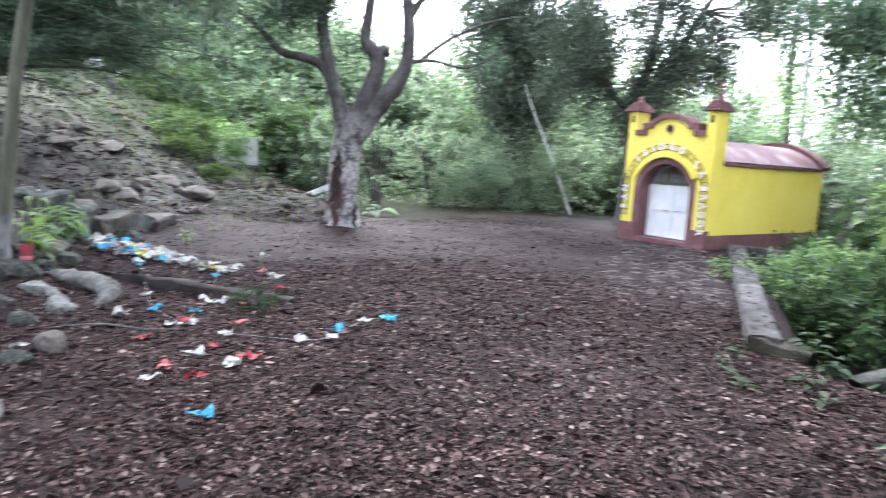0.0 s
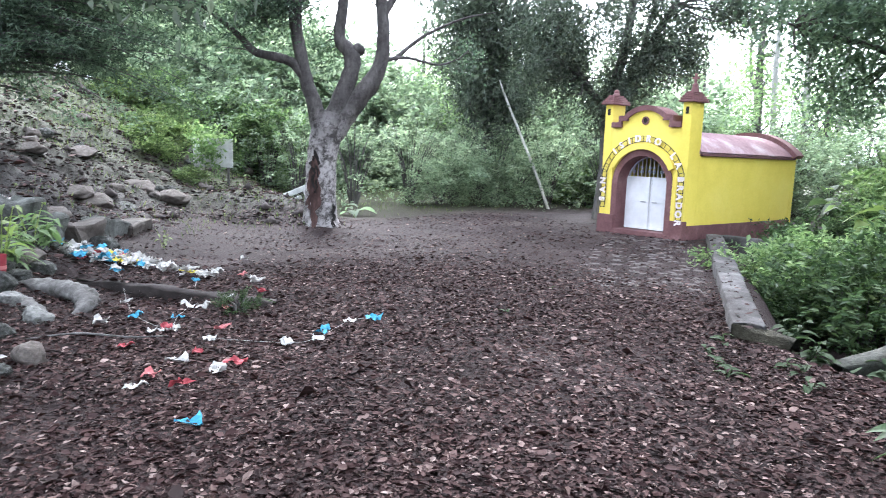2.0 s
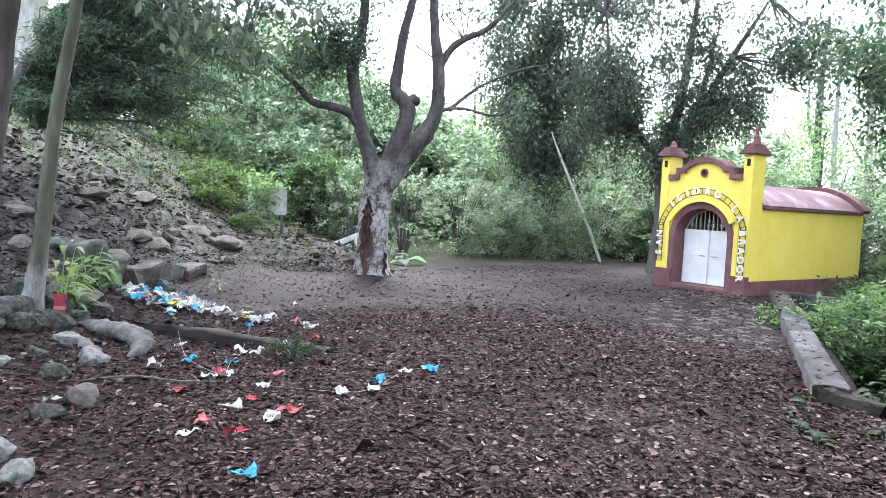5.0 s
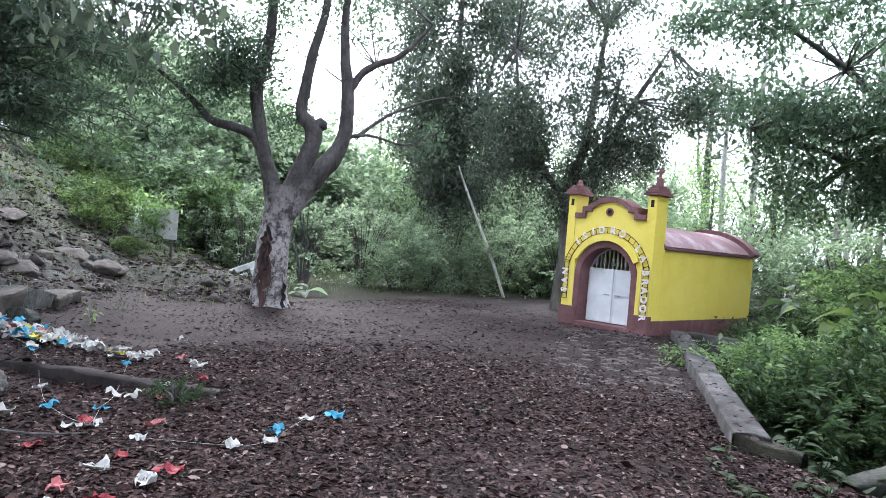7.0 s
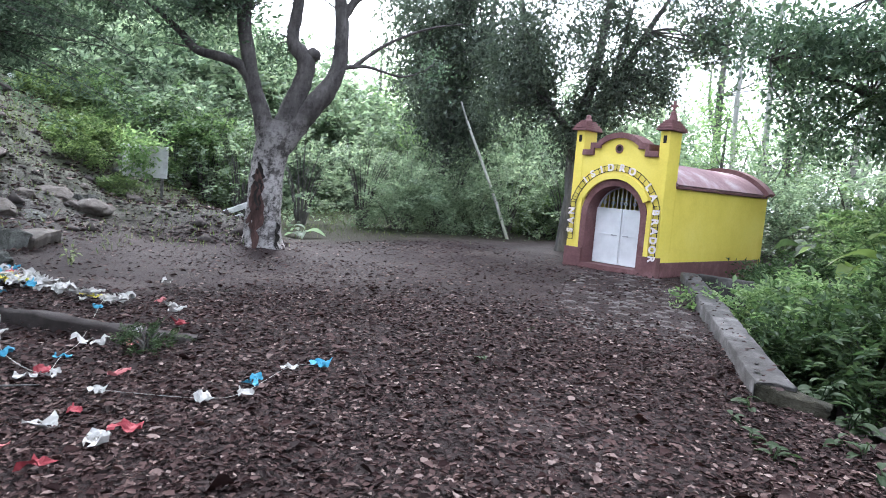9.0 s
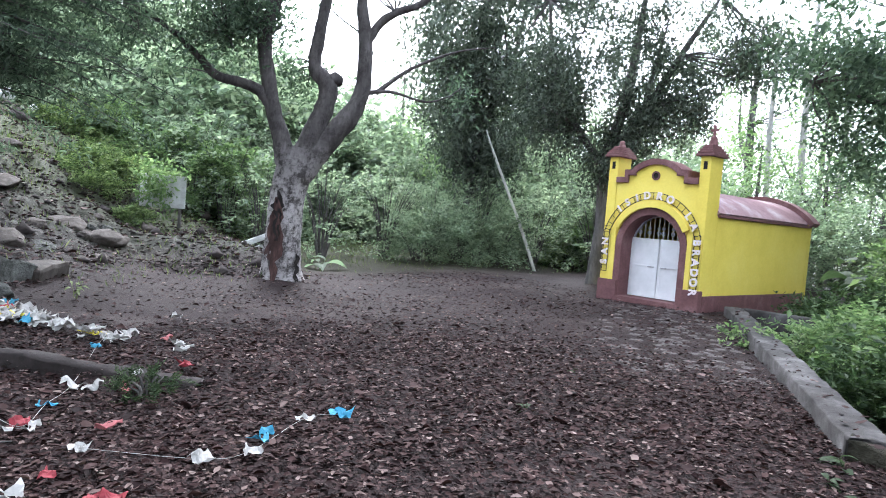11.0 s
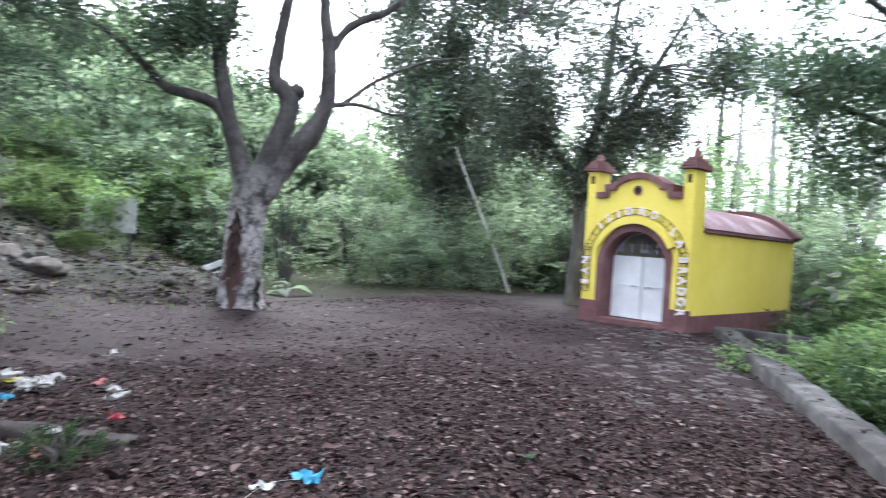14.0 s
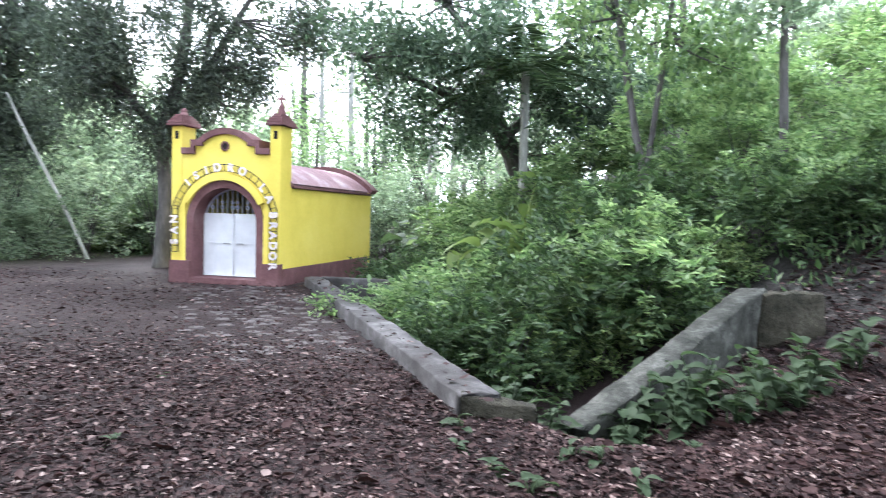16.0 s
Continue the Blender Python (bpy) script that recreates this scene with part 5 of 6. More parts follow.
# broken blocks of an old low wall along the bank's foot
for k, (x, y, ln, h, a) in enumerate([(-8.7, 2.45, 0.75, 0.26, 150), (-9.35, 2.95, 0.8, 0.2, 148), (-9.95, 3.45, 0.9, 0.17, 140), (-10.6, 4.0, 0.8, 0.13, 138), (-9.0, 2.3, 0.6, 0.4, 152)]):
    bm = box(-ln / 2, ln / 2, -0.2, 0.2, -0.25, h, 0.05)
    bmesh.ops.subdivide_edges(bm, edges=bm.edges, cuts=2, use_grid_fill=True)
    for v in bm.verts:
        v.co += Vector((noise.noise(v.co * 3 + Vector((k, 0, 0))), noise.noise(v.co * 3 + Vector((0, k, 5))), noise.noise(v.co * 3 + Vector((9, 0, k))))) * 0.13
    b = part("wall_block", bm, M_ROCK_BROWN if k % 2 else M_ROCK)
    b.matrix_basis = pose(x, y, gz(x, y), 0, 4 * (k % 3) - 4, a)
    tagged(b, "weathered block of a broken low stone wall", "stone block", "blocks of the broken wall")

# worn concrete edge of the low terrace
wall_strip("terrace_edge", [(-8.3, 1.95, 0.15), (-7.1, 2.5, 0.15), (-6.15, 3.08, 0.14), (-5.72, 3.5, 0.11), (-5.41, 3.95, 0.05)], -0.2, 0.3, M_EDGE, "low worn concrete edge of an earth-covered terrace", "edging", 0.012, 9)

root = empty("dead_root", pose(-6.5, 2.13, 0.03, 0, 0, 20) @ Matrix.Diagonal((1.05, 1.35, 0.85, 1)), "weathered grey dead root split into two arms", "root")
mesh_part("arm", tubes("arm", [([(-0.95, -0.12, 0.08), (-0.4, 0.05, 0.14), (0.15, 0.12, 0.12), (0.5, 0.0, 0.08), (0.62, -0.16, 0.0)], [0.05, 0.1, 0.1, 0.075, 0.03])], 18, 8, 0.11, 3), M_DRIFT, root, "", True)
mesh_part("arm", tubes("arm", [([(-0.85, -0.16, 0.06), (-0.4, -0.2, 0.09), (0.1, -0.27, 0.09), (0.4, -0.3, 0.06), (0.56, -0.36, 0.0)], [0.06, 0.075, 0.07, 0.06, 0.025])], 16, 8, 0.11, 4), M_DRIFT, root, "", True)
branch = empty("dead_branch", pose(-4.9, 2.05, 0.05, 0, 0, 60), "thin dead branch lying on the leaves", "branch")
mesh_part("stick", tubes("stick", [([(-0.5, 0, 0.0), (-0.1, 0.08, 0.03), (0.3, 0.0, 0.02), (0.6, 0.1, 0.0)], [0.006, 0.01, 0.009, 0.004])], 7, 5, 0.05, 3), M_DRIFT, branch, "", True)

# red votive cup
cup = empty("votive_cup", pose(-6.75, 1.72, gz(-6.75, 1.72) + 0.1) @ Matrix.Diagonal((0.68, 0.68, 0.9, 1)), "red plastic votive candle cup standing on a stone", "cup")
bm = bmesh.new()
bmesh.ops.create_cone(bm, cap_ends=True, segments=20, radius1=0.065, radius2=0.085, depth=0.26, matrix=Matrix.Translation((0, 0, 0.13)))
for f in [f for f in bm.faces if f.normal.z > 0.9]:
    r = bmesh.ops.inset_region(bm, faces=[f], thickness=0.01, depth=0)
    bmesh.ops.translate(bm, verts=f.verts, vec=(0, 0, -0.12))
part("cup", bm, M_PAPER_RED, cup)
part("label_band", ring(0, 0, 0.079, 0.082, 0.1, 0.14, 0, 360, 20), M_PAPER_PINK, cup).matrix_basis = Matrix.Rotation(radians(90), 4, 'X')
stone(-6.75, 1.66, 0.16, M_ROCK, 3, 40)

# ---- bunting: torn plastic pennants on strings ----


def pennant_mesh(seed, kind):
    rng = random.Random(seed)
    bm = bmesh.new()
    n = 7
    grid = []
    for a in range(n):
        row = []
        for b in range(n):
            u, v = a / (n - 1) - 0.5, b / (n - 1)
            w = (1 - 0.85 * v) if kind == 0 else (0.75 + 0.2 * math.sin(v * 7 + seed))
            x, y = u * 0.24 * w, (v - 0.5) * 0.3
            z = 0.04 + 0.15 * noise.noise(Vector((x * 7 + seed * 3.7, y * 7, seed))) + 0.05 * noise.noise(Vector((x * 20, y * 20, seed * 2.0)))
            x += 0.09 * noise.noise(Vector((x * 9, y * 9 + seed, 4.0)))
            y += 0.06 * noise.noise(Vector((x * 9 + 5.0, y * 9, seed + 2.0)))
            row.append(bm.verts.new((x, y, max(0.008, z))))
        grid.append(row)
    for a in range(n - 1):
        for b in range(n - 1):
            if rng.random() > 0.05:
                bm.faces.new((grid[a][b], grid[a + 1][b], grid[a + 1][b + 1], grid[a][b + 1]))
    bmesh.ops.triangulate(bm, faces=bm.faces)
    r = bmesh.ops.extrude_face_region(bm, geom=list(bm.faces))
    bmesh.ops.translate(bm, verts=[v for v in r["geom"] if isinstance(v, bmesh.types.BMVert)], vec=(0, 0, 0.003))
    for v in [v for v in bm.verts if not v.link_faces]:
        bm.verts.remove(v)
    bmesh.ops.recalc_face_normals(bm, faces=bm.faces)
    me = bpy.data.meshes.new("pennant")
    bm.to_mesh(me)
    bm.free()
    return me


PENN = [pennant_mesh(k + 1, k % 2) for k in range(8)]
GP = "torn bunting on the ground"
penn_made = {}


def pennant(x, y, material, word, k, s=1.0, dz=0.0, tilt=0.0):
    key = (k % 8, material.name)
    if key not in penn_made:
        me = PENN[k % 8].copy()
        me.materials.append(material)
        penn_made[key] = me
    ob = new("bunting_scrap", penn_made[key])
    ob.matrix_basis = pose(x, y, gz(x, y) + 0.035 + dz, tilt, 0, (k * 67) % 360) @ Matrix.Diagonal((s, s, s, 1))
    return tagged(ob, f"crumpled {word} plastic bunting scrap on dead leaves", "bunting", GP)


k = 0
for material, word, spots in (
        (M_PAPER_WHITE, "white", [(-6.2, 2.72), (-5.44, 2.29), (-5.72, 3.17), (-5.59, 3.27), (-5.71, 3.6), (-4.94, 2.6), (-4.92, 2.77), (-4.43, 2.88), (-3.95, 2.44), (-3.62, 2.62), (-3.53, 2.04), (-3.99, 3.35), (-3.98, 3.62), (-4.37, 4.2), (-4.63, 1.38), (-6.7, 4.29), (-6.28, 4.17), (-8.3, 4.9)]),
        (M_PAPER_BLUE, "blue", [(-7.24, 2.9), (-5.49, 2.6), (-6.51, 3.55), (-5.34, 2.93), (-4.14, 3.8), (-4.34, 4.46), (-2.7, 2.07), (-8.5, 2.85)]),
        (M_PAPER_RED, "red", [(-4.59, 2.28), (-5.01, 2.72), (-4.15, 2.66), (-3.73, 2.8), (-3.45, 2.27), (-5.82, 3.99)]),
        (M_PAPER_PINK, "faded red", [(-4.75, 3.12), (-3.73, 2.18), (-5.5, 3.45), (-7.0, 4.3)])):
    for x, y in spots:
        pennant(x, y, material, word, k, 0.36 + 0.2 * ((k * 13) % 7) / 7)
        k += 1
# the heap on the terrace
rr = random.Random(21)
cols = [(M_PAPER_WHITE, "white")] * 7 + [(M_PAPER_BLUE, "blue")] * 3 + [(M_PAPER_YELLOW, "yellow"), (M_PAPER_RED, "red")]
for q in range(96):
    f = rr.random()
    if q < 58:
        x, y = -8.0 + rr.gauss(0, 0.25), 3.02 + rr.gauss(0, 0.17)
    else:
        x, y = -7.85 + 1.05 * f + rr.gauss(0, 0.06), 3.3 + 0.5 * f + rr.gauss(0, 0.05)
    mt, w = cols[q % len(cols)] if q < 58 else ((M_PAPER_YELLOW, "yellow") if f > 0.7 and q % 3 == 0 else (M_PAPER_WHITE, "white"))
    pennant(x, y, mt, w, q + 3, 0.38 + 0.22 * rr.random(), 0.07 * rr.random(), 35 * rr.uniform(-1, 1))
for q in range(9):
    pennant(-8.2 - 0.2 * q, 2.6 - 0.05 * q, M_PAPER_BLUE if q % 2 else M_PAPER_WHITE, "blue" if q % 2 else "white", q, 0.5, 0.03, 20)
pts = [(-9.6, 2.25), (-8.2, 2.7), (-7.24, 2.9), (-6.2, 2.72), (-5.49, 2.6), (-4.94, 2.7), (-5.34, 2.93), (-5.72, 3.17), (-6.51, 3.55), (-7.1, 3.8)]
bunting_line = empty("bunting_line", pose(0, 0, 0), "thin white string of fallen bunting lying on leaves", "string")
cord = mesh_part("cord", tubes("bunting_cord", [([(x, y, gz(x, y) + 0.05) for x, y in pts], [0.0016] * len(pts)), ([(x, y, 0.05) for x, y in [(-4.43, 2.88), (-3.99, 3.35), (-3.98, 3.62), (-4.37, 4.2), (-4.34, 4.46)]], [0.0016] * 5)], 5, 6, 0, 2), M_PAPER_WHITE, bunting_line)

# ---- things at the far side of the clearing ----
slab = empty("white_block", pose(-16.4, 10.2, gz(-16.4, 10.2) + 0.12, 0, -24, 62), "broken whitewashed concrete beam lying by the thicket", "beam")
part("beam", box(-0.7, 0.75, -0.09, 0.09, 0.2, 0.34, 0.02), M_LIME, slab)
part("support", box(0.1, 0.35, -0.12, 0.12, -0.25, 0.199, 0.02), M_LIME, slab)
part("slab_piece", box(-1.0, 0.0, 0.2, 0.5, 0.0, 0.1, 0.02), M_LIME, slab)
board = empty("white_board", pose(-15.95, 7.5, gz(-15.95, 7.5) - 0.1, 0, 0, 60), "weathered white board on posts half covered by leaves", "sign")
part("panel", box(-0.47, 0.47, -0.02, 0.02, 0.5, 1.2, 0.01), M_LIME, board, "dirty white panel")
for s in (-1, 1):
    part("post", box(s * 0.36 - 0.03, s * 0.36 + 0.03, 0.022, 0.08, -0.3, 1.2, 0.006), M_DRIFT, board)
rng = np.random.default_rng(77)
cc = blob(rng, 26, (-15.74, 7.2, gz(-15.95, 7.5) + 0.85), (0.22, 0.6, 0.45))
vine = mesh_part("vine", leaves("vine", clumps(rng, cc, 34, 0.12), 0.1, rng), M_LEAF_MID)
tagged(vine, "leafy vine hanging over the white board", "vine")

# ---- broad-leaved plants ----


def blade_mesh(name, ln, w, curl, cup=0.15):
    """A pointed leaf along +y with a midrib fold, arching down."""
    bm = bmesh.new()
    rows = []
    n = 7
    for k in range(n):
        t = k / (n - 1)
        ww = w * (math.sin(math.pi * min(1, 0.06 + 0.94 * t) ** 0.75)) * 0.5
        y, z = ln * t, ln * (0.35 * t - curl * t * t)
        rows.append([bm.verts.new((e * ww, y, z + abs(e) * ww * cup * 2)) for e in (-1, -0.5, 0, 0.5, 1)])
    for a, b in zip(rows, rows[1:]):
        for k in range(4):
            bm.faces.new((a[k], a[k + 1], b[k + 1], b[k]))
    me = bpy.data.meshes.new(name)
    bm.to_mesh(me)
    bm.free()
    me.polygons.foreach_set("use_smooth", np.ones(len(me.polygons), bool))
    return me


def broad_plant(name, label, h, ln, w, count, material, seed, group, stems=4, curl=0.75):
    rng = random.Random(seed)
    t = empty(name, pose(0, 0, 0), label, "plant", group)
    me = blade_mesh("leaf", ln, w, curl)
    me.materials.append(material)
    lim = []
    for s in range(stems):
        a = rng.uniform(0, 6.283)
        lean = rng.uniform(0.1, 0.4) * h
        hh = h * rng.uniform(0.55, 1.0)
        p = [(0.03 * math.cos(a), 0.03 * math.sin(a), -0.05), (lean * 0.4 * math.cos(a), lean * 0.4 * math.sin(a), hh * 0.5), (lean * math.cos(a), lean * math.sin(a), hh)]
        lim.append((p, [0.009, 0.007, 0.004]))
        m = max(2, count // stems)
        for k in range(m):
            f = 0.3 + 0.7 * (k + 1) / m
            q = Vector(p[0]).lerp(Vector(p[2]), f)
            q.z = max(q.z, 0.02)
            lf = new("leaf", me)
            lf.parent = t
            sc = rng.uniform(0.65, 1.15) * (1.15 - 0.4 * f)
            lf.matrix_basis = Matrix.Translation(q) @ Euler((rng.uniform(-0.25, 0.35), rng.uniform(-0.3, 0.3), rng.uniform(0, 6.283))).to_matrix().to_4x4() @ Matrix.Diagonal((sc, sc, sc, 1))
    tagged(mesh_part("stem_tangle", tubes("stem_tangle", lim, 5, 3, 0, seed), material, t), kind="stuff")
    return t


GB = "broad-leaved plants by the basin"
herb = broad_plant("herb", "broad-leaved green herb growing by the basin's end", 0.42, 0.2, 0.13, 34, M_LEAF_BLUE, 5, GB, 6, 0.5)
put_all(herb, [(x - 0.28, y - 0.12, q, t) for x, y, q, t in ((-1.3, 7.6, 1.0, 0), (-1.0, 7.85, 1.1, 70), (-0.65, 7.75, 0.95, 150), (-0.3, 7.95, 1.15, 200), (0.05, 7.85, 1.0, 300), (-1.6, 7.9, 0.9, 30), (-0.5, 8.3, 1.2, 110), (0.75, 8.7, 1.2, 250), (0.55, 8.1, 1.0, 20), (-1.1, 8.2, 1.0, 190), (0.3, 8.5, 1.1, 280), (-0.1, 8.5, 1.2, 320), (-0.85, 8.05, 1.1, 10), (1.3, 9.3, 1.2, 60), (-1.05, 7.95, 0.9, 130), (-0.7, 8.35, 1.0, 230), (-1.2, 7.6, 0.85, 40), (-0.95, 7.6, 0.9, 310), (-0.75, 8.0, 1.1, 85), (-0.2, 8.2, 1.15, 170), (0.3, 8.05, 1.1, 260))])
herb2 = broad_plant("herb", "tall green herb with pointed leaves beside the path", 0.6, 0.2, 0.1, 24, M_LEAF_SHADE, 6, GB)
put_all(herb2, [(0.05, 4.9, 1.0, 0), (0.25, 5.2, 0.9, 100), (0.5, 4.75, 1.05, 220), (0.3, 5.7, 0.8, 40), (1.3, 6.4, 1.1, 310)])
low = broad_plant("seedling", "low seedling with flat green leaves on the leaf litter", 0.12, 0.17, 0.085, 9, M_LEAF_BLUE, 7, "seedlings on the leaf litter", 3, 0.5)
put_all(low, [(-1.15, 6.38, 1.1, 0), (-1.3, 6.5, 0.9, 120), (-2.05, 6.8, 0.95, 60), (-2.0, 6.4, 0.7, 200), (-1.5, 5.85, 1.0, 280), (-3.9, 5.8, 0.7, 20), (-0.95, 6.05, 0.9, 160), (-1.75, 6.1, 0.8, 240), (-0.6, 6.9, 0.9, 310), (-4.6, 7.3, 0.5, 90)])
ear = broad_plant("elephant_ear", "clump of large heart-shaped bluish leaves beside the chapel", 1.0, 0.75, 0.55, 9, M_LEAF_BLUE, 8, "large-leaved plants", 5, 0.8)
put_all(ear, [(-5.9, 19.0, 1.15, 0), (-5.2, 18.6, 0.95, 90), (-4.9, 19.4, 1.1, 200), (-4.3, 18.6, 0.85, 300)])
papaya = broad_plant("papaya_plant", "young plant with big light yellow-green leaves", 1.5, 0.55, 0.3, 16, M_LEAF_YELLOW, 9, "", 4, 1.0)
put_all(papaya, [(-3.5, 15.2, 1.5, 0), (-3.0, 15.6, 1.4, 90)])
banana = broad_plant("ground_leaf", "flat bright green leaf plant under the old tree", 0.25, 0.55, 0.28, 6, M_LEAF_HAZED, 10, "", 3, 0.6)
put_all(banana, [(-13.9, 10.3, 1.1, 0)])
bankweed = broad_plant("weed", "yellow-green weed among the stones", 0.8, 0.24, 0.13, 14, M_LEAF_YELLOW, 11, "weeds on the bank", 4, 0.8)
put_all(bankweed, [(-6.95, 1.75, 1.0, 0), (-8.0, 2.2, 0.7, 120), (-9.6, 4.2, 0.4, 200)])
fernlet = broad_plant("fern_clump", "low green fern at the foot of the stones", 0.35, 0.35, 0.08, 24, M_LEAF_MID, 12, "ferns on the bank", 8, 0.7)
put_all(fernlet, [(-7.8, 2.05, 1.0, 0), (-8.1, 2.35, 1.1, 90), (-7.4, 1.95, 0.9, 200), (-8.5, 2.3, 1.0, 140)])
tuft = make_shrub("weed_tuft", "grey-green feathery weed tuft on the leaf litter", 0.22, 0.22, M_LEAF_BLUE, 0.035, 40, 30, 15, "", 8, 0.2, 0.1, 0.05, "plant")
put_all(tuft, [(-5.35, 3.55, 1.0, 0)])

# overhanging twigs of the bank tree
rng = np.random.default_rng(88)
tw, lp = [], []
for q in range(7):
    s = np.array([-5.9 + 0.25 * q, 1.5 + 0.14 * q, 4.5])
    e = np.array([-4.5 + 0.12 * q, 2.2 + 0.1 * q, 2.55 + 0.4 * rng.random()])
    tw.append(([tuple(s), tuple((s + e) / 2 + rng.normal(0, 0.15, 3) + np.array([0, 0, 0.2])), tuple(e)], [0.014, 0.009, 0.003]))
    t = rng.random((30, 1)) ** 0.6 * 0.4 + 0.6
    lp.append(s + (e - s) * t + rng.normal(0, 0.1, (30, 3)))
org = np.array(near_a.matrix_basis.translation)
mesh_part("hanging_twig", tubes("hanging_twig", [([tuple(np.array(p) - org) for p in a], r) for a, r in tw], 5, 4, 0, 3), M_BARK2, near_a)
mesh_part("hanging_foliage", leaves("hanging_foliage", np.vstack(lp) - org, 0.115, rng, 0.4, 1.2), M_LEAF_DARK, near_a)

# ---- grass, weeds and litter that nobody could count ----


def scatter(rng, n, x0, x1, y0, y1, keep):
    x, y = rng.uniform(x0, x1, n), rng.uniform(y0, y1, n)
    k = keep(x, y) > rng.random(n)
    x, y = x[k], y[k]
    return np.stack([x, y, ground_z(x, y)], 1)


def rubbly(x, y):
    """Metres behind the toe of the bank or of the mound beside the old tree."""
    return np.maximum(bank(x, y), np.where((y + 0.2 * (x + 12) < 8.7) & (y > 3.5), -0.84 * (x + 11.95) + 0.54 * (y - 6.9), -1.0))


def basin(x, y):
    return ((x + 6.1) * 0.855 + (y - 14.1) * 0.52 > 0.1) & (y > 6.9) & ((x + 1.5) * 0.855 - (y - 7.9) * 0.52 < 0.1)


rng = np.random.default_rng(101)
# dead leaves: dense before the camera's path, thinner towards the chapel and the trodden middle
def litter_keep(x, y):
    d = np.hypot(x + 1.5, y - 3.5)
    bare = np.clip(1.25 - 0.075 * d, 0.42, 1.0)
    patchy = 0.7 + 0.5 * wav(x, y, 1.3, 33)
    return bare * np.clip(patchy, 0.3, 1) * (bank(x, y) < 2.0) * (~basin(x, y))


def dead_leaves(name, p, size, seed):
    rng = np.random.default_rng(seed)
    n = len(p)
    a = rng.random(n) * 6.283
    way = np.stack([np.cos(a), np.sin(a), rng.normal(0.02, 0.13, n)], 1)
    way = unit(way)
    side = unit(np.cross(way, np.stack([rng.normal(0, 0.3, n), rng.normal(0, 0.3, n), np.ones(n)], 1)))
    up = np.cross(side, way)
    s = (size * np.exp(rng.normal(0, 0.36, n)))[:, None]
    w = rng.uniform(0.15, 0.38, n)[:, None]
    c = rng.normal(0.07, 0.1, n)[:, None]
    b = p + np.array([0, 0, 0.012]) + rng.random((n, 1)) * np.array([0, 0, 0.02])
    m1, m2, tip = b + way * s * 0.33, b + way * s * 0.7, b + way * s
    v = np.stack([b, m1 + side * s * w + up * s * c, m1 - side * s * w + up * s * c, m2 + side * s * w * 0.75 + up * s * c * 0.8, m2 - side * s * w * 0.75 + up * s * c * 0.8, tip, m1 - up * s * 0.02, m2 - up * s * 0.02], 1).reshape(-1, 3)
    v[:, 2] = np.maximum(v[:, 2], np.repeat(p[:, 2], 8) + 0.004)
    i = np.arange(n)[:, None] * 8
    f = np.concatenate([i + np.array([q]) for q in ([0, 1, 6], [0, 6, 2], [1, 3, 7], [1, 7, 6], [6, 7, 4], [6, 4, 2], [3, 5, 7], [7, 5, 4])], 1).reshape(-1, 3)
    return quads_mesh(name, v, f)


p = scatter(rng, 230000, -13, 8, -5, 14.5, litter_keep)
near = scatter(rng, 400000, -8, 5, -2, 10, lambda x, y: litter_keep(x, y) * np.clip(1.7 - np.hypot((x + 1.9) / 4.3, (y - 4.4) / 3.6), 0, 1))
ob = mesh_part("leaf_litter", dead_leaves("leaf_litter", np.vstack([p, near]), 0.037, 7), M_LITTER)
tagged(ob, "thick layer of curled brown dead leaves", "leaf litter", kind="stuff")
p = scatter(rng, 42000, -2, 8, 5, 14, lambda x, y: 1.0 * (x > -1.6) * (~basin(x, y)))
ob = mesh_part("leaf_litter", dead_leaves("leaf_litter", p, 0.052, 8), M_LITTER)
tagged(ob, "dead leaves under the bushes", "leaf litter", kind="stuff")
p = scatter(rng, 45000, -24, -4, -3, 11, lambda x, y: 0.8 * (rubbly(x, y) > 0.1) * (bank(x, y) < 8))
ob = mesh_part("leaf_litter", dead_leaves("leaf_litter", p, 0.07, 9), M_LITTER)
tagged(ob, "dead leaves and debris on the rubbly bank", "leaf litter", kind="stuff")

# dead leaves that have blown onto the kerb
t = rng.random(110)
w = rng.uniform(0.02, 0.26, 110)
p = np.stack([-6.42 + 4.39 * t + 0.855 * w, 13.98 - 7.08 * t + 0.52 * w, 0.215 - 0.075 * t], 1)
ob = mesh_part("leaf_litter", dead_leaves("leaf_litter", p, 0.05, 10), M_LITTER)
tagged(ob, "a few dead leaves lying on the kerb", "leaf litter", kind="stuff")

# rubble on the bank
p = scatter(rng, 26000, -25, -5, -3, 11, lambda x, y: (rubbly(x, y) > 0.15) * (bank(x, y) < 7.5) * (0.5 + 0.6 * wav(x, y, 1.6, 44)))
n = len(p)
oct_v = np.array([[1, 0, 0], [0, 1, 0], [-1, 0, 0], [0, -1, 0], [0, 0, 0.8], [0, 0, -0.6]], float)
oct_f = np.array([[0, 1, 4], [1, 2, 4], [2, 3, 4], [3, 0, 4], [1, 0, 5], [2, 1, 5], [3, 2, 5], [0, 3, 5]])
sz = (0.028 * np.exp(rng.normal(0, 0.6, n)))[:, None, None]
ca, sa = np.cos(p[:, 0] * 91), np.sin(p[:, 0] * 91)
v = oct_v[None] * (1 + 0.4 * rng.standard_normal((n, 6, 3)) * 0.7) * sz
v = np.stack([v[..., 0] * ca[:, None] - v[..., 1] * sa[:, None], v[..., 0] * sa[:, None] + v[..., 1] * ca[:, None], v[..., 2]], -1) + p[:, None, :]
f = (oct_f[None] + np.arange(n)[:, None, None] * 6).reshape(-1, 3)
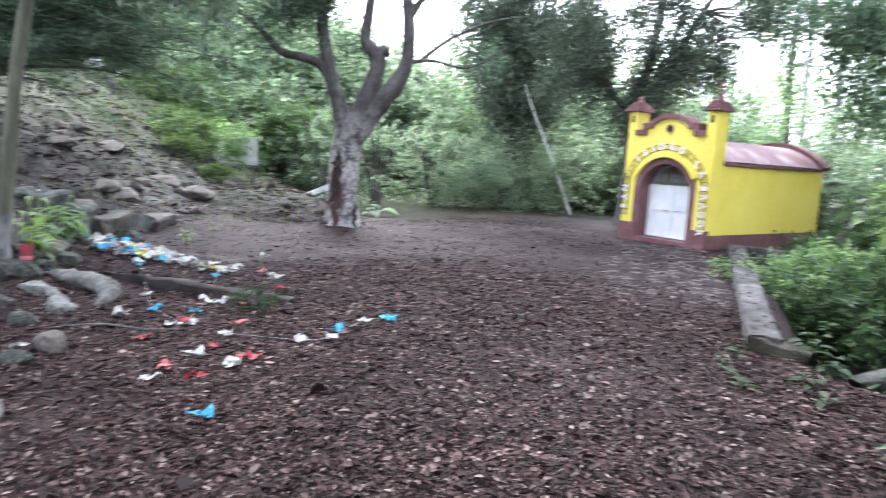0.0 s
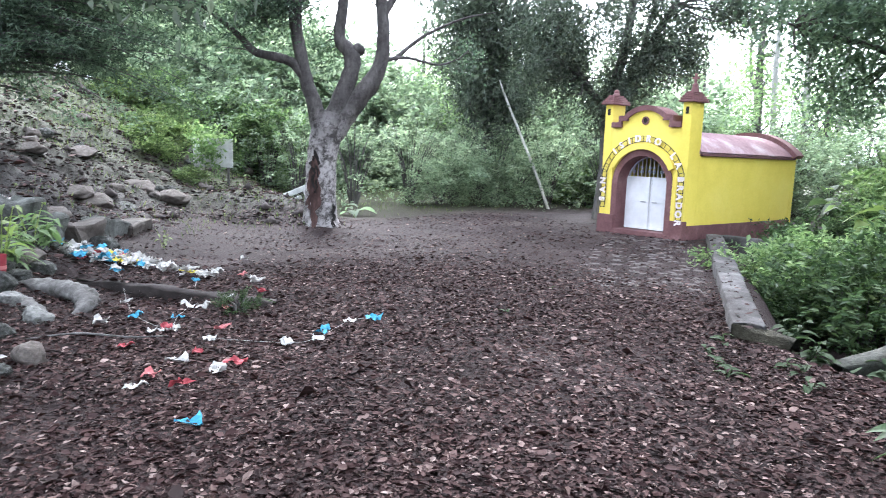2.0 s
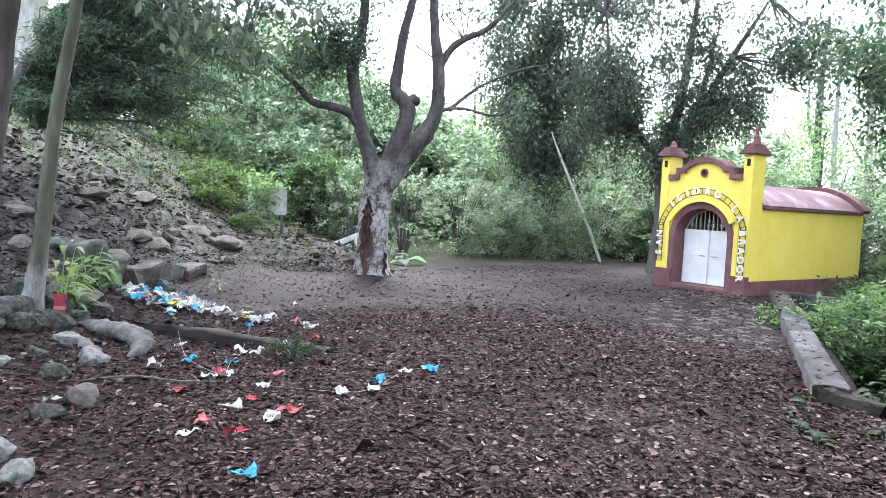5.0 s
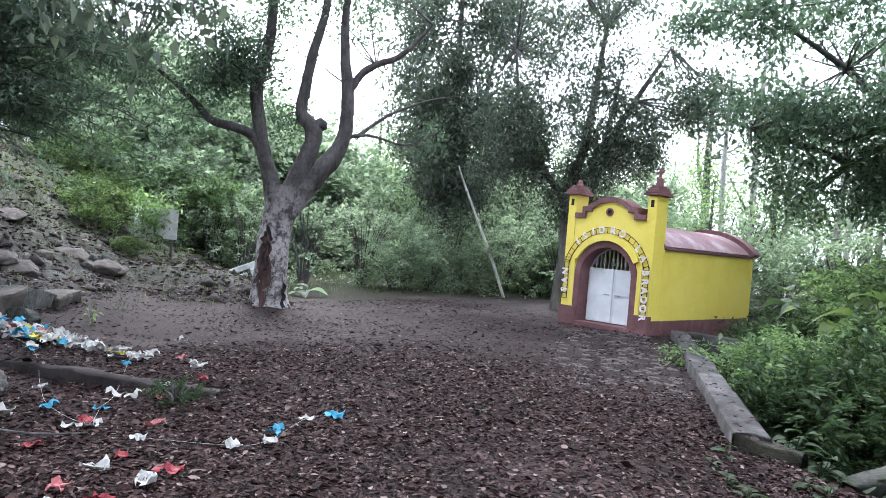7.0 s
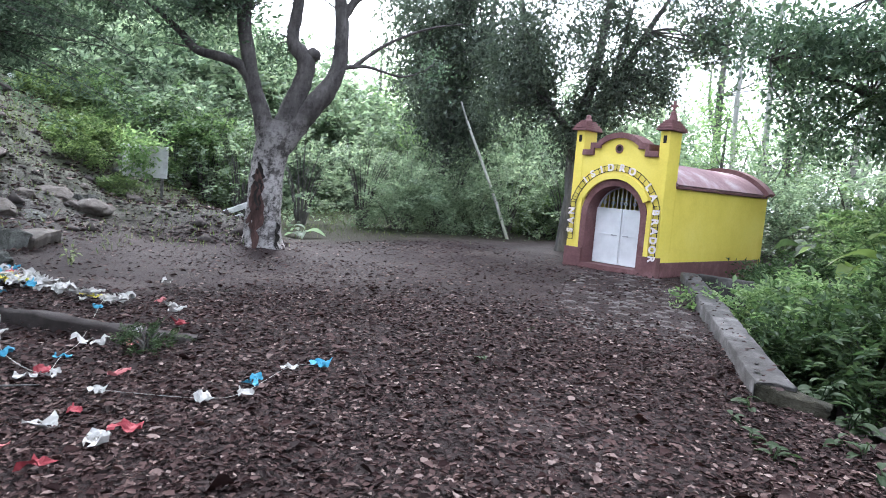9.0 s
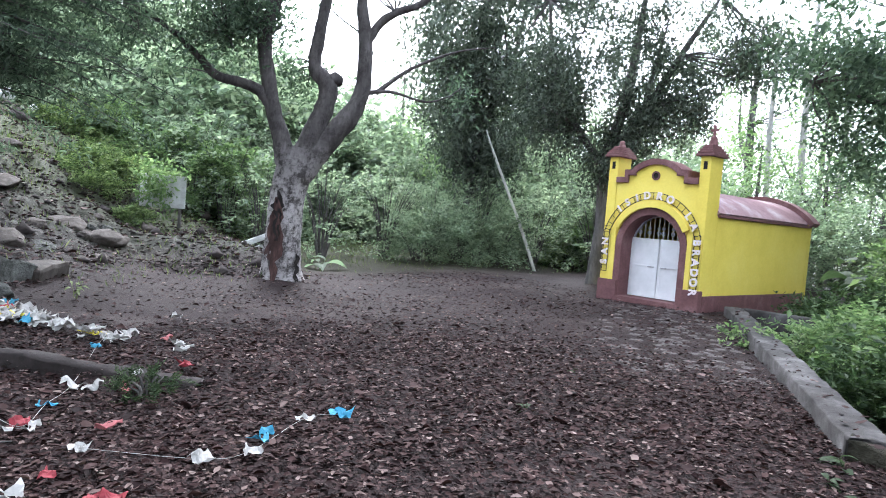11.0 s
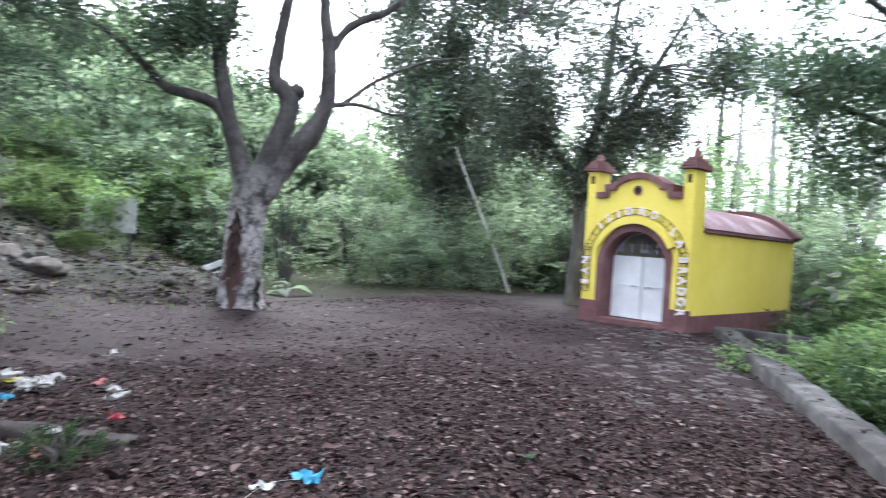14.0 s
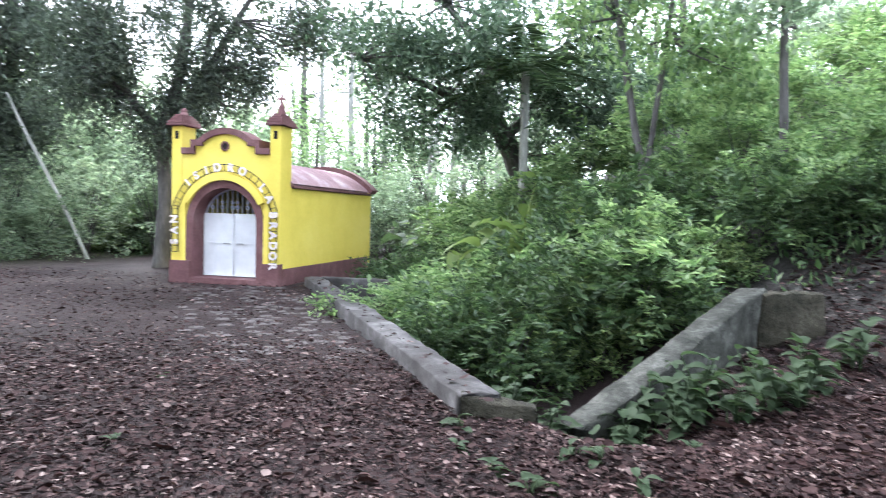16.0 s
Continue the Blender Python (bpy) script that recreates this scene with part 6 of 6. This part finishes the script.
tagged(mesh_part("rubble", quads_mesh("rubble", v.reshape(-1, 3), f), M_EDGE), "loose grey rubble on the bank", "rubble", kind="stuff")

# grass and low weeds
def weeds_keep(x, y):
    g = 1 / (1 + np.exp((x + 15.3 + 0.8 * wav(x, y, 0.8, 60)) / 0.5))
    h = 0.18 * (bank(x, y) > 3.5) * (x < -12)
    foot = 0.4 * (np.abs(rubbly(x, y) - 0.8) < 1.2) * (x < -10.5)
    return np.clip(np.maximum(np.maximum(g, h), foot) * (0.5 + 0.8 * wav(x, y, 1.4, 61)), 0, 1)


p = scatter(rng, 90000, -30, -8, 0, 25, weeds_keep)
up = np.zeros_like(p)
up[:, 2] = 1.4
tagged(mesh_part("grass", leaves("grass", p, 0.1, rng, 0.12, 0.0, 0.1, up, 0.6), M_GRASS), "short grass and weeds under the trees", "grass", kind="stuff")
p = scatter(rng, 42000, -2.5, 12, 8.6, 26, lambda x, y: np.clip(0.1 + 0.25 * (y - 11) + 0.4 * wav(x, y, 1.5, 71), 0, 1) * ((x + 1.5) * 0.855 - (y - 7.9) * 0.52 > -0.2))
up = np.zeros_like(p)
up[:, 2] = 1.2
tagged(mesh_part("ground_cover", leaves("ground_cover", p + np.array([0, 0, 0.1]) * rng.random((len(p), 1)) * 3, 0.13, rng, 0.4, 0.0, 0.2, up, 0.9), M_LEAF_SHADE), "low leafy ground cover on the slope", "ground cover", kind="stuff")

# ---- cobbled strip before the chapel ----
strip = tagged(new("pavement"), "old grey cobbled strip along the kerb", "pavement", kind="structure")
cob = []
for k in range(4):
    bm = box(-0.5, 0.5, -0.5, 0.5, -0.5, 0.5)
    bmesh.ops.bevel(bm, geom=list(bm.edges), offset=0.14, segments=1, affect='EDGES')
    for v in bm.verts:
        v.co += Vector((noise.noise(v.co * 2 + Vector((k * 5, 0, 0))), noise.noise(v.co * 2 + Vector((0, k * 5, 3))), 0.4 * noise.noise(v.co * 2 + Vector((7, 0, k))))) * 0.16
    me = bpy.data.meshes.new("cobble")
    bm.to_mesh(me)
    bm.free()
    me.materials.append(M_COBBLE)
    cob.append(me)
rr = random.Random(9)
d, s = Vector((0.52, -0.855)), Vector((-0.855, -0.52))
for a in range(30):
    for b in range(9):
        u, w = 0.25 + a * 0.2 + rr.uniform(-0.02, 0.02), 0.16 + b * 0.21 + rr.uniform(-0.02, 0.02) + 0.1 * (a % 2)
        if rr.random() < 0.05 + 0.025 * a * (b / 8):
            continue
        x, y = -6.42 + d.x * u + s.x * w, 13.98 + d.y * u + s.y * w
        if y > 13.4:
            continue
        c = new("cobble", cob[(a * 7 + b * 3) % 4])
        c.parent = strip
        c.matrix_basis = pose(x, y, gz(x, y) - 0.047 + rr.uniform(-0.02, 0.004), rr.uniform(-3, 3), rr.uniform(-3, 3), -58.7 + rr.uniform(-8, 8)) @ Matrix.Diagonal((0.19 * rr.uniform(0.85, 1.05), 0.2 * rr.uniform(0.85, 1.05), 0.11, 1))
